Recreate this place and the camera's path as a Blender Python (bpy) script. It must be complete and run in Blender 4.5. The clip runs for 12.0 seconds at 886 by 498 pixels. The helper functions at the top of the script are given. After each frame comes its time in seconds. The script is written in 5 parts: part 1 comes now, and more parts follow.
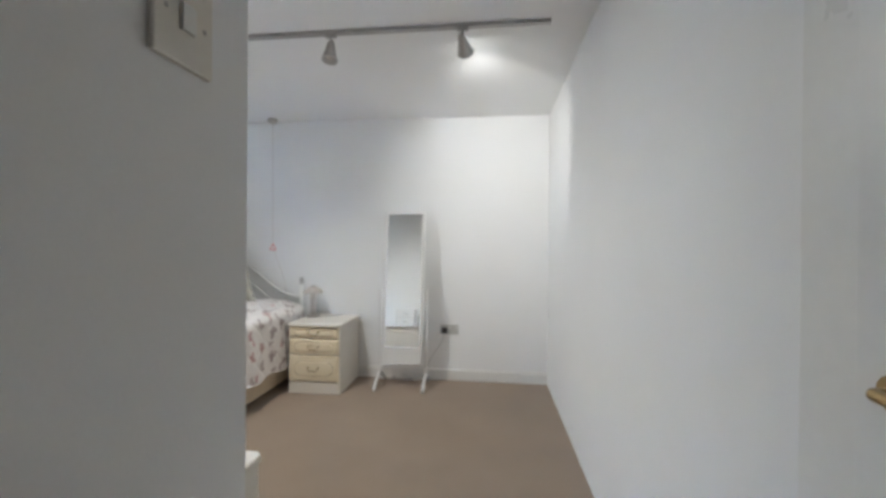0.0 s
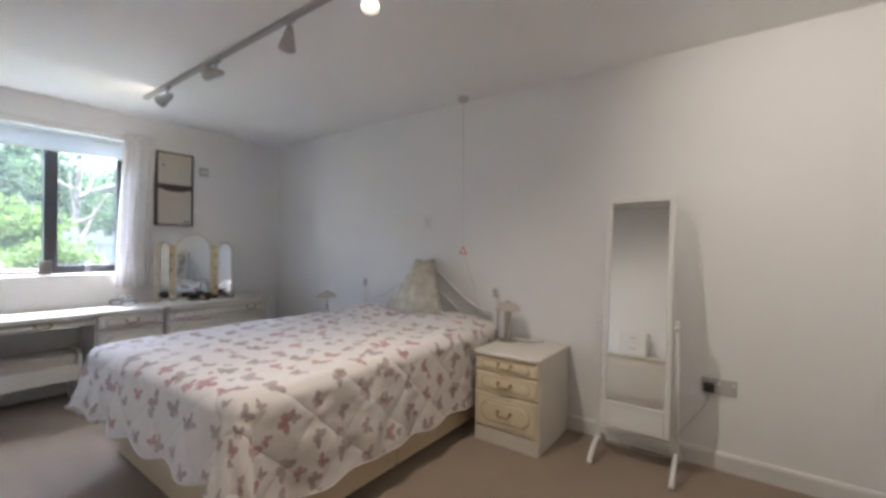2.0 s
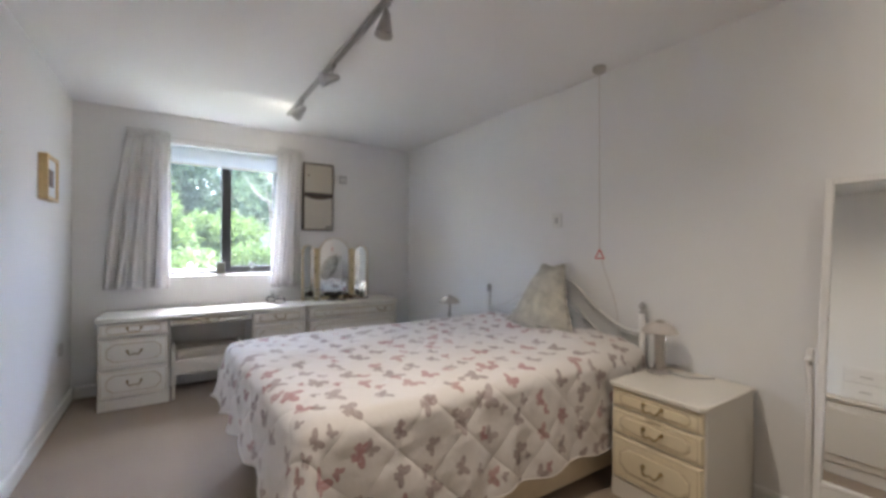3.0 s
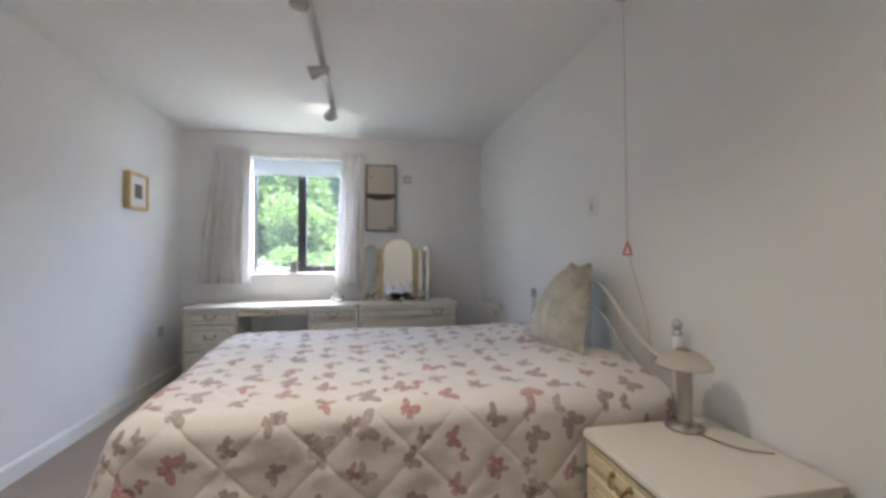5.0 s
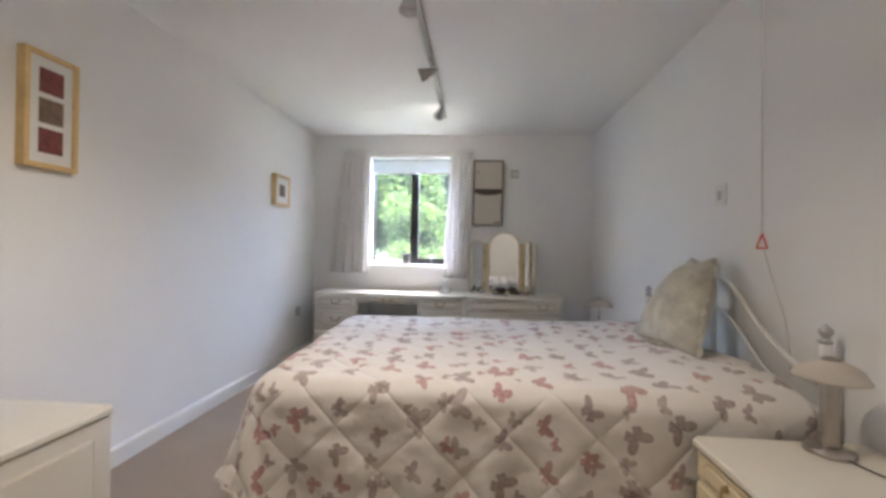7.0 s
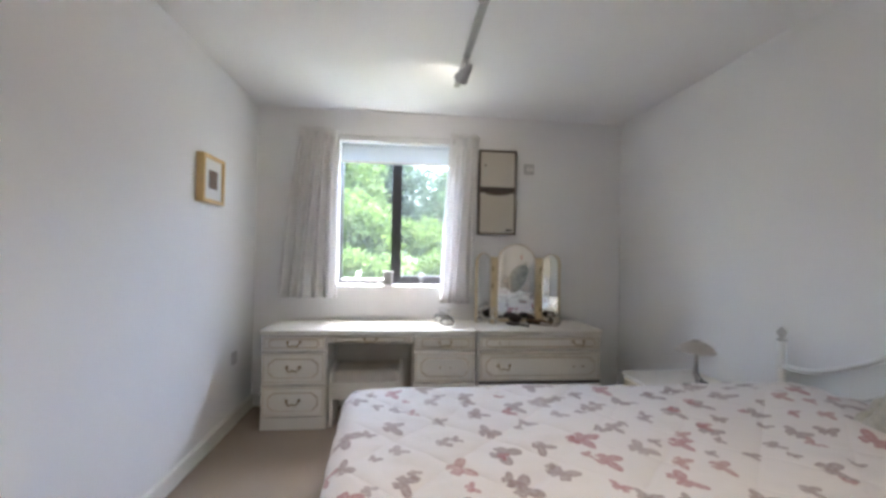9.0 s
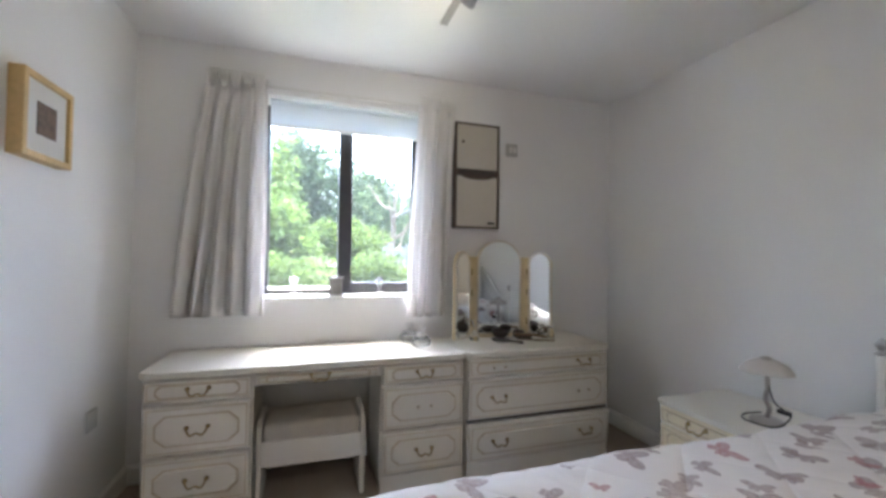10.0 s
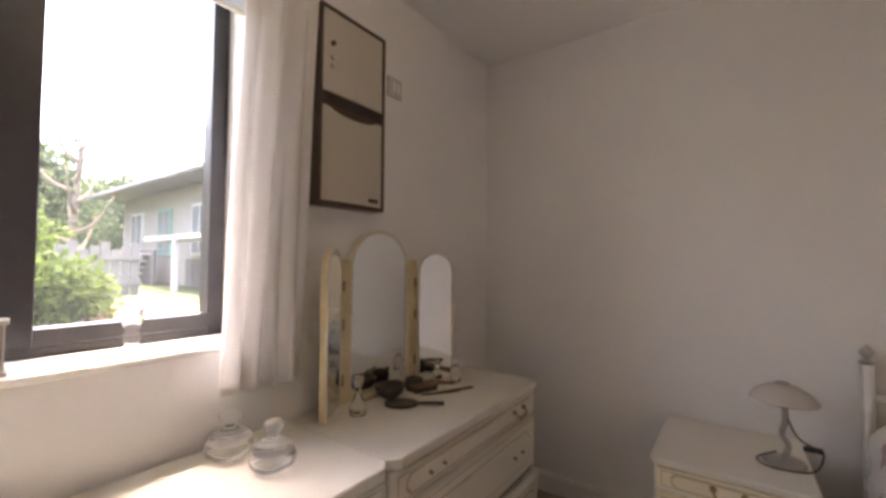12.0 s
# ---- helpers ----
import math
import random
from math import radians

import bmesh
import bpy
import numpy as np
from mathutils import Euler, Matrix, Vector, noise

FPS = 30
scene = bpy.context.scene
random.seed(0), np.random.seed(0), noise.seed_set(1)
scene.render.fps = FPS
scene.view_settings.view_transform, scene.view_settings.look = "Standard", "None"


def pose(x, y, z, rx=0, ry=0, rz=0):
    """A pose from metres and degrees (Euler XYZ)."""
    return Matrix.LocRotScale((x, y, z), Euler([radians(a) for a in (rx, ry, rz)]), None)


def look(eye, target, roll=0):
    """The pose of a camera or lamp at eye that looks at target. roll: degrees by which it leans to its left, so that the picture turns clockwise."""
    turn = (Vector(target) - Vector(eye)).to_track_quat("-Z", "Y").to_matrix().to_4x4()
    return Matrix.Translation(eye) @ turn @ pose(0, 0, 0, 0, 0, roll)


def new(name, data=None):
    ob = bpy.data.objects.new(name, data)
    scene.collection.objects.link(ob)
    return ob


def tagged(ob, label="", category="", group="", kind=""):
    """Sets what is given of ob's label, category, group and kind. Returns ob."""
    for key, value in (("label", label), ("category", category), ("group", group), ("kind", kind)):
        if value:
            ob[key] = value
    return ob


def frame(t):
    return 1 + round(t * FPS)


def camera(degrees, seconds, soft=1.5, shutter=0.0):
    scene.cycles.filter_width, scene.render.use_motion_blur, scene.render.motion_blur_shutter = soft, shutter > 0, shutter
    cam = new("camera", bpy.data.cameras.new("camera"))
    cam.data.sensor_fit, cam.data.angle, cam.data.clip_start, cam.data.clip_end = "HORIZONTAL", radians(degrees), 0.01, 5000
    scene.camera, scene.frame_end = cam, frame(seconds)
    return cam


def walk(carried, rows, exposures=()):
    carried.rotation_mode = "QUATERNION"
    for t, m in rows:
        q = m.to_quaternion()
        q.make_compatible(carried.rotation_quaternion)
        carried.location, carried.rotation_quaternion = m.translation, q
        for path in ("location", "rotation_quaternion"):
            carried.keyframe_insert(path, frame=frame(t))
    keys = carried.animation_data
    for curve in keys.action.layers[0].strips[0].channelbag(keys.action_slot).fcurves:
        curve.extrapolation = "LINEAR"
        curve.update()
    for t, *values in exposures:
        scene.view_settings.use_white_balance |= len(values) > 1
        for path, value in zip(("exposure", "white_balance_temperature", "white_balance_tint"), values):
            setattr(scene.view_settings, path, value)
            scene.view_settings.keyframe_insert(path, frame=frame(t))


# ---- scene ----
cam = camera(94.9, 12.0, soft=3.3)
PATH = [
    (0, (0.385, -0.207, 1.213), (0.155, 1.78, 1.205), 0.5),
    (0.5, (0.361, 0.091, 1.195), (-0.221, 2.004, 1.193), 0.8),
    (1, (0.295, 0.342, 1.197), (-0.377, 2.225, 1.198), 0.9),
    (1.5, (0.237, 0.575, 1.191), (-0.621, 2.382, 1.201), 0.9),
    (2, (0.11, 0.743, 1.227), (-1.07, 2.358, 1.219), 0.6),
    (2.5, (0.029, 0.91, 1.237), (-1.45, 2.256, 1.226), 0.4),
    (3, (-0.015, 1.136, 1.24), (-1.686, 2.235, 1.233), 0.4),
    (5, (0.038, 2.23, 1.186), (-1.927, 2.604, 1.203), 0.1),
    (5.5, (0.046, 2.295, 1.032), (-1.947, 2.464, 1.047), 0.4),
    (6, (0.119, 2.312, 0.933), (-1.881, 2.304, 0.942), 0.7),
    (6.5, (0.158, 2.324, 0.94), (-1.838, 2.205, 0.944), 0.9),
    (7, (0.08, 2.286, 1.149), (-1.912, 2.117, 1.15), 1.1),
    (7.5, (-0.073, 2.162, 1.344), (-2.066, 2.001, 1.338), 1.2),
    (9.5, (-1.394, 1.445, 1.226), (-3.351, 1.853, 1.257), 1.0),
    (10, (-1.808, 1.344, 1.212), (-3.71, 1.962, 1.256), 0.8),
    (10.5, (-2.176, 1.317, 1.258), (-4.023, 2.084, 1.297), 0.6),
    (11, (-2.548, 1.231, 1.26), (-4.328, 2.142, 1.285), 0.7),
    (11.2, (-2.705, 1.234, 1.235), (-4.414, 2.271, 1.282), 0.1),
    (11.5, (-2.914, 1.234, 1.215), (-4.432, 2.535, 1.272), 0.7),
    (12, (-3.164, 1.368, 1.209), (-4.327, 2.994, 1.279), 0.4),
]
walk(cam, [(t, look(eye, target, roll)) for t, eye, target, roll in PATH],
     exposures=[(0.0, 5.75, 5250, 2), (0.5, 5.7, 5450, 2), (1.0, 5.45, 5500, 4), (1.5, 5.35, 5700, 6), (2.5, 5.06, 6150, 9), (3.0, 5.2, 6100, 8), (5.0, 5.17, 6050, 6), (6.5, 5.22, 6200, 8),
                (7.5, 5.28, 6250, 8), (9.5, 5.2, 6200, 7), (10.5, 5.05, 6350, 8), (11.0, 4.9, 6500, 11), (11.5, 4.65, 7350, 17), (12.0, 4.75, 8200, 20)])
# ---- sky and lamps ----
world = bpy.data.worlds.new("overcast_sky")
scene.world = world
world.use_nodes = True
wn = world.node_tree
sky = wn.nodes.new("ShaderNodeTexSky")
sky.sky_type = "NISHITA"
sky.sun_disc = False
sky.sun_elevation, sky.sun_rotation = radians(80.6), radians(278)
sky.air_density, sky.dust_density, sky.ozone_density = 1.0, 4.0, 1.0
wn.links.new(sky.outputs["Color"], wn.nodes["Background"].inputs["Color"])
wn.nodes["Background"].inputs["Strength"].default_value = 0.15

sun = new("sun", bpy.data.lights.new("sun", "SUN"))
sun.data.energy, sun.data.angle, sun.data.color = 0.5, radians(22), (1.0, 0.98, 0.95)
sun.matrix_world = look((0, 0, 20), (1.60, -0.22, 10.2))


# ---- materials ----
def links_of(name):
    m = bpy.data.materials.new(name)
    m.use_nodes = True
    t = m.node_tree
    return m, t, t.nodes["Principled BSDF"]


def mat(name, color, rough=0.5, metal=0.0, vary=0.08, scale=6.0, fine=90.0, bump=0.05, depth=0.002, coat=0.0, sheen=0.0):
    """A painted, wooden or metal surface: two scales of variation in colour and roughness, and fine relief."""
    m, t, b = links_of(name)
    N, L = t.nodes.new, t.links.new
    co = N("ShaderNodeTexCoord")
    big, small = N("ShaderNodeTexNoise"), N("ShaderNodeTexNoise")
    big.inputs["Scale"].default_value, small.inputs["Scale"].default_value = scale, fine
    big.inputs["Detail"].default_value = 5
    L(co.outputs["Object"], big.inputs["Vector"])
    L(co.outputs["Object"], small.inputs["Vector"])
    mix = N("ShaderNodeMix")
    mix.data_type = "RGBA"
    mix.inputs["A"].default_value = (*[c * (1 - vary) for c in color], 1)
    mix.inputs["B"].default_value = (*[min(1, c * (1 + vary)) for c in color], 1)
    add = N("ShaderNodeMath")
    add.operation = "MULTIPLY_ADD"
    add.inputs[1].default_value, add.inputs[2].default_value = 0.35, 0.0
    L(small.outputs["Fac"], add.inputs[0])
    add2 = N("ShaderNodeMath")
    add2.operation = "MULTIPLY_ADD"
    add2.inputs[1].default_value = 0.65
    L(big.outputs["Fac"], add2.inputs[0])
    L(add.outputs[0], add2.inputs[2])
    ramp = N("ShaderNodeMapRange")
    ramp.inputs["From Min"].default_value, ramp.inputs["From Max"].default_value = 0.3, 0.7
    L(add2.outputs[0], ramp.inputs["Value"])
    L(ramp.outputs["Result"], mix.inputs["Factor"])
    L(mix.outputs["Result"], b.inputs["Base Color"])
    rr = N("ShaderNodeMapRange")
    rr.inputs["To Min"].default_value, rr.inputs["To Max"].default_value = max(0.03, rough - 0.08), min(1, rough + 0.08)
    L(big.outputs["Fac"], rr.inputs["Value"])
    L(rr.outputs["Result"], b.inputs["Roughness"])
    b.inputs["Metallic"].default_value = metal
    b.inputs["Coat Weight"].default_value = coat
    b.inputs["Sheen Weight"].default_value = sheen
    if bump:
        bn = N("ShaderNodeBump")
        bn.inputs["Strength"].default_value, bn.inputs["Distance"].default_value = bump, depth
        L(small.outputs["Fac"], bn.inputs["Height"])
        L(bn.outputs["Normal"], b.inputs["Normal"])
    return m


def glass(name, color=(1, 1, 1), rough=0.02, ior=1.45):
    m, t, b = links_of(name)
    b.inputs["Base Color"].default_value = (*color, 1)
    b.inputs["Roughness"].default_value = rough
    b.inputs["IOR"].default_value = ior
    b.inputs["Transmission Weight"].default_value = 1.0
    return m


def frosted(name, color, through_share):
    """Thin cloth or glass that lets a share of the light through."""
    m, t, b = links_of(name)
    b.inputs["Base Color"].default_value = (*color, 1)
    b.inputs["Roughness"].default_value = 0.7
    tr, mx = t.nodes.new("ShaderNodeBsdfTranslucent"), t.nodes.new("ShaderNodeMixShader")
    tr.inputs["Color"].default_value = (*color, 1)
    mx.inputs["Fac"].default_value = through_share
    t.links.new(b.outputs[0], mx.inputs[1])
    t.links.new(tr.outputs[0], mx.inputs[2])
    t.links.new(mx.outputs[0], t.nodes["Material Output"].inputs["Surface"])
    return m


M_WALL = mat("white_emulsion", (0.86, 0.853, 0.842), 0.75, vary=0.025, scale=1.3, fine=160, bump=0.12, depth=0.0015)
M_CEIL = mat("ceiling_paint", (0.86, 0.856, 0.848), 0.85, vary=0.02, scale=1.0, fine=120, bump=0.15, depth=0.0015)
M_TRIM = mat("white_gloss", (0.80, 0.79, 0.76), 0.32, vary=0.03, fine=40, bump=0.03)
M_CARPET = mat("beige_carpet", (0.325, 0.248, 0.180), 0.95, vary=0.12, scale=2.2, fine=420, bump=0.7, depth=0.006, sheen=0.25)
M_CREAM = mat("cream_melamine", (0.76, 0.72, 0.64), 0.38, vary=0.03, scale=3, fine=60, bump=0.02)
M_FRONT = mat("ivory_drawer_front", (0.78, 0.69, 0.50), 0.4, vary=0.04, scale=4, fine=70, bump=0.03)
M_GOLDLINE = mat("gilt_groove", (0.52, 0.42, 0.27), 0.5, vary=0.15, scale=20, bump=0.02)
M_BRASS = mat("antique_brass", (0.38, 0.28, 0.13), 0.35, 1.0, vary=0.2, scale=30, bump=0.03)
M_WHITEWOOD = mat("white_painted_wood", (0.80, 0.79, 0.77), 0.4, vary=0.03, scale=8, fine=60, bump=0.04)
M_DARK = mat("painted_gap_shade", (0.10, 0.095, 0.09), 0.8, vary=0.1)
M_SEATPAD = mat("faded_beige_cloth", (0.52, 0.47, 0.40), 0.9, vary=0.1, scale=14, fine=260, bump=0.25, sheen=0.2)
M_DIVAN = mat("divan_damask", (0.64, 0.53, 0.37), 0.8, vary=0.07, scale=18, fine=300, bump=0.2, sheen=0.3)
M_STEEL = mat("brushed_nickel", (0.46, 0.43, 0.40), 0.3, 1.0, vary=0.08, scale=25, fine=200, bump=0.03)
M_SPOT = mat("satin_silver_paint", (0.50, 0.49, 0.48), 0.35, 0.8, vary=0.06, scale=30, bump=0.02)
M_TRACK = mat("grey_track", (0.42, 0.41, 0.40), 0.45, 0.5, vary=0.05, scale=12, bump=0.02)
M_BLACK = mat("black_plastic", (0.03, 0.03, 0.032), 0.45, vary=0.15, bump=0.05)
M_PLASTIC = mat("white_plastic", (0.78, 0.77, 0.74), 0.35, vary=0.03, bump=0.02)
M_GREYPLATE = mat("grey_plastic", (0.52, 0.51, 0.49), 0.4, vary=0.05, bump=0.02)
M_BRONZE = mat("bronze_window_frame", (0.045, 0.042, 0.045), 0.35, 0.3, vary=0.15, scale=15, bump=0.03)
M_HEATERBROWN = mat("brown_steel", (0.10, 0.072, 0.055), 0.4, 0.2, vary=0.1, scale=15, bump=0.03)
M_HEATERCREAM = mat("cream_steel", (0.54, 0.50, 0.43), 0.4, 0.0, vary=0.04, scale=6, bump=0.03)
M_PINE = mat("light_pine", (0.70, 0.50, 0.23), 0.4, vary=0.18, scale=9, fine=50, bump=0.05)
M_GILT = mat("pale_gilt_frame", (0.70, 0.58, 0.36), 0.4, 0.25, vary=0.12, scale=15, bump=0.04)
M_BEVEL = mat("pale_cream_edge", (0.66, 0.60, 0.50), 0.3, vary=0.08, scale=15, bump=0.02)
M_MOUNT = mat("white_card", (0.80, 0.79, 0.76), 0.85, vary=0.02, bump=0.03)
M_ARTRED = mat("dark_red_print", (0.20, 0.055, 0.05), 0.6, vary=0.45, scale=35, bump=0.02)
M_ARTBROWN = mat("brown_print", (0.19, 0.125, 0.085), 0.6, vary=0.4, scale=35, bump=0.02)
M_MIRROR, _t, _b = links_of("silvered_mirror")
_b.inputs["Base Color"].default_value = (0.84, 0.85, 0.84, 1)
_b.inputs["Metallic"].default_value, _b.inputs["Roughness"].default_value = 1.0, 0.015
M_GLASS = glass("clear_glass")
M_CUTGLASS = glass("pressed_glass", (0.98, 0.985, 0.99), 0.07, 1.14)
M_CUTGLASS.node_tree.nodes["Principled BSDF"].inputs["Transmission Weight"].default_value = 0.94
M_PANE = glass("window_glass", rough=0.0, ior=1.02)
# Veiling glare over the view, put into the pane as a translucent share.
_t = M_PANE.node_tree
_haze, _veil = _t.nodes.new("ShaderNodeBsdfTranslucent"), _t.nodes.new("ShaderNodeMixShader")
_haze.inputs["Color"].default_value = (0.9, 0.92, 0.95, 1)
_veil.inputs["Fac"].default_value = 0.0075
_t.links.new(_t.nodes["Principled BSDF"].outputs[0], _veil.inputs[1])
_t.links.new(_haze.outputs[0], _veil.inputs[2])
_t.links.new(_veil.outputs[0], _t.nodes["Material Output"].inputs["Surface"])
M_CURTAIN = frosted("white_curtain_cloth", (0.86, 0.84, 0.82), 0.30)
M_BLIND = frosted("white_blind_cloth", (0.82, 0.86, 0.90), 0.4)
M_OPAL = frosted("opal_glass", (0.82, 0.77, 0.72), 0.5)
_t = M_OPAL.node_tree
_thin, _clear = _t.nodes.new("ShaderNodeMixShader"), _t.nodes.new("ShaderNodeBsdfTransparent")
_thin.inputs["Fac"].default_value = 0.35
_t.links.new(_t.nodes["Mix Shader"].outputs[0], _thin.inputs[1])
_t.links.new(_clear.outputs[0], _thin.inputs[2])
_t.links.new(_thin.outputs[0], _t.nodes["Material Output"].inputs["Surface"])
M_CUSHION = mat("sage_cushion", (0.56, 0.54, 0.47), 0.9, vary=0.34, scale=13, fine=200, bump=0.3, sheen=0.3)
M_RED = mat("red_plastic", (0.62, 0.10, 0.08), 0.4, vary=0.05)
M_CLOCK = mat("dull_pewter", (0.27, 0.255, 0.23), 0.4, 0.5, vary=0.15, scale=30, bump=0.03)
M_CORD = mat("pale_cord", (0.60, 0.55, 0.50), 0.8, vary=0.08)


# ---- mesh helpers ----
def part(name, bm, material, parent=None, label="", smooth=False):
    """Links a bmesh as one mesh object under a thing or a part."""
    me = bpy.data.meshes.new(name)
    bmesh.ops.recalc_face_normals(bm, faces=bm.faces)
    if smooth:
        for f in bm.faces:
            f.smooth = True
    bm.to_mesh(me)
    bm.free()
    me.materials.append(material)
    ob = new(name, me)
    if parent:
        ob.parent = parent
    if label:
        ob["label"] = label
    return ob


def thing(name, m, label, category, group="", kind=""):
    ob = new(name)
    ob.empty_display_size = 0.1
    ob.matrix_world = m
    return tagged(ob, label, category, group, kind)


def add_box(bm, x0, x1, y0, y1, z0, z1, bevel=0.0, seg=2):
    v = bmesh.ops.create_cube(bm, size=1.0)["verts"]
    bmesh.ops.scale(bm, vec=(x1 - x0, y1 - y0, z1 - z0), verts=v)
    bmesh.ops.translate(bm, vec=((x0 + x1) / 2, (y0 + y1) / 2, (z0 + z1) / 2), verts=v)
    if bevel:
        es = list({e for q in v for e in q.link_edges})
        bmesh.ops.bevel(bm, geom=es, offset=bevel, segments=seg, profile=0.5, affect="EDGES")
    return bm


def box(x0, x1, y0, y1, z0, z1, bevel=0.0, seg=2):
    return add_box(bmesh.new(), x0, x1, y0, y1, z0, z1, bevel, seg)


def lathe(profile, n=24, at=(0, 0, 0), bm=None):
    """Profile of (radius, height) turned round the upright axis."""
    bm = bm or bmesh.new()
    rings = []
    for r, h in profile:
        if r < 1e-5:
            rings.append([bm.verts.new((at[0], at[1], at[2] + h))])
        else:
            rings.append([bm.verts.new((at[0] + r * math.cos(2 * math.pi * i / n), at[1] + r * math.sin(2 * math.pi * i / n), at[2] + h)) for i in range(n)])
    for a, b in zip(rings, rings[1:]):
        for i in range(n):
            j = (i + 1) % n
            q = [a[i % len(a)], a[j % len(a)], b[j % len(b)], b[i % len(b)]]
            q = [v for k, v in enumerate(q) if v not in q[:k]]
            if len(q) > 2:
                bm.faces.new(q)
    for ring in (rings[0], rings[-1]):
        if len(ring) > 2:
            bm.faces.new(ring)
    return bm


def tube(points, r, n=8, bm=None):
    """A round bar of radius r (or radii) along points."""
    bm = bm or bmesh.new()
    pts = [Vector(p) for p in points]
    rs = r if isinstance(r, (list, tuple)) else [r] * len(pts)
    rings, up = [], None
    for i, p in enumerate(pts):
        d = (pts[min(i + 1, len(pts) - 1)] - pts[max(i - 1, 0)]).normalized()
        if up is None:
            up = d.orthogonal().normalized()
        up = (up - d * up.dot(d)).normalized()
        side = d.cross(up)
        rings.append([bm.verts.new(p + rs[i] * (up * math.cos(2 * math.pi * k / n) + side * math.sin(2 * math.pi * k / n))) for k in range(n)])
    for a, b in zip(rings, rings[1:]):
        for k in range(n):
            bm.faces.new((a[k], a[(k + 1) % n], b[(k + 1) % n], b[k]))
    bm.faces.new(rings[0])
    bm.faces.new(rings[-1])
    return bm


def arc(points, n=8):
    """A smooth line through control points (Catmull-Rom)."""
    p = [Vector(q) for q in points]
    p = [2 * p[0] - p[1], *p, 2 * p[-1] - p[-2]]
    out = []
    for i in range(1, len(p) - 2):
        for k in range(n):
            t = k / n
            out.append(0.5 * (2 * p[i] + (p[i + 1] - p[i - 1]) * t + (2 * p[i - 1] - 5 * p[i] + 4 * p[i + 1] - p[i + 2]) * t * t
                              + (3 * p[i] - p[i - 1] - 3 * p[i + 1] + p[i + 2]) * t ** 3))
    out.append(p[-2])
    return out


def slab(outline, d0, d1, axis="y", bevel=0.0):
    """An outline of (u, z) pairs as a plate between d0 and d1 along an axis ('y': u is x; 'x': u is y; 'z': pairs are x, y)."""
    bm = bmesh.new()
    place = {"y": lambda u, w, d: (u, d, w), "x": lambda u, w, d: (d, u, w), "z": lambda u, w, d: (u, w, d)}[axis]
    a = [bm.verts.new(place(u, w, d0)) for u, w in outline]
    b = [bm.verts.new(place(u, w, d1)) for u, w in outline]
    bm.faces.new(a)
    bm.faces.new(b[::-1])
    for i in range(len(a)):
        j = (i + 1) % len(a)
        bm.faces.new((a[i], a[j], b[j], b[i]))
    if bevel:
        bmesh.ops.bevel(bm, geom=list(bm.edges), offset=bevel, segments=2, profile=0.5, affect="EDGES")
    return bm


def wall(name, boxes, material=M_WALL, label="white painted plaster wall", category="wall"):
    bm = bmesh.new()
    for b in boxes:
        add_box(bm, *b)
    return tagged(part(name, bm, material), label, category, kind="structure")


# ---- the room ----
XW, XE, YS, YN, H = -4.37, 0.90, 0.44, 3.50, 2.40
WY0, WY1, WZ0, WZ1 = 1.07, 2.06, 0.955, 2.16
wall("floor", [(XW - 0.32, XE + 0.3, -2.0, YN + 0.3, -0.12, 0.0)], M_CARPET, "beige-brown fitted cut-pile carpet", "carpet")
wall("ceiling", [(XW - 0.32, XE + 0.3, -2.0, YN + 0.3, H, H + 0.15)], M_CEIL, "white painted plaster ceiling", "ceiling")
wall("wall_north", [(XW - 0.30, XE + 0.25, YN, YN + 0.15, 0, H)])
wall("wall_east", [(XE, XE + 0.15, -1.15, YN, 0, H)])
wall("wall_south", [(XW - 0.30, -0.025, YS - 0.12, YS, 0, H)])
wall("wall_west", [(XW - 0.30, XW, YS, WY0, 0, H), (XW - 0.30, XW, WY1, YN, 0, H),
                   (XW - 0.30, XW, WY0, WY1, 0, WZ0), (XW - 0.30, XW, WY0, WY1, WZ1, H)])
wall("wall_lobby", [(-0.145, -0.025, -1.0, YS - 0.12, 0, H)])
# Unseen end wall, added close behind the start to bounce light into the lobby.
wall("wall_hall_bounce", [(-0.145, XE, -1.15, -1.0, 0, H)])
wall("wall_door", [(-0.025, 0.03, -0.47, -0.37, 0, H), (0.87, XE, -0.47, -0.37, 0, H), (0.03, 0.87, -0.47, -0.37, 2.06, H)])


def skirting(x0, y0, x1, y1, nx, ny, name="baseboard"):
    """A skirting board 100 mm high with a rounded top, along a wall whose room side faces (nx, ny)."""
    prof = [(0.0, 0.0), (0.015, 0.0), (0.015, 0.082), (0.011, 0.093), (0.005, 0.098), (0.0, 0.10)]
    bm = bmesh.new()
    ends = [[bm.verts.new((x + nx * d, y + ny * d, z)) for d, z in prof] for x, y in ((x0, y0), (x1, y1))]
    for i in range(len(prof)):
        j = (i + 1) % len(prof)
        bm.faces.new((ends[0][i], ends[0][j], ends[1][j], ends[1][i]))
    bm.faces.new(ends[0])
    bm.faces.new(ends[1][::-1])
    return tagged(part(name, bm, M_TRIM), "white gloss painted wooden skirting board", "baseboard", kind="structure")


skirting(XW, YN, XE, YN, 0, -1)
skirting(XW, YS, -0.025, YS, 0, 1)
skirting(XW, YS + 0.015, XW, YN - 0.015, 1, 0)


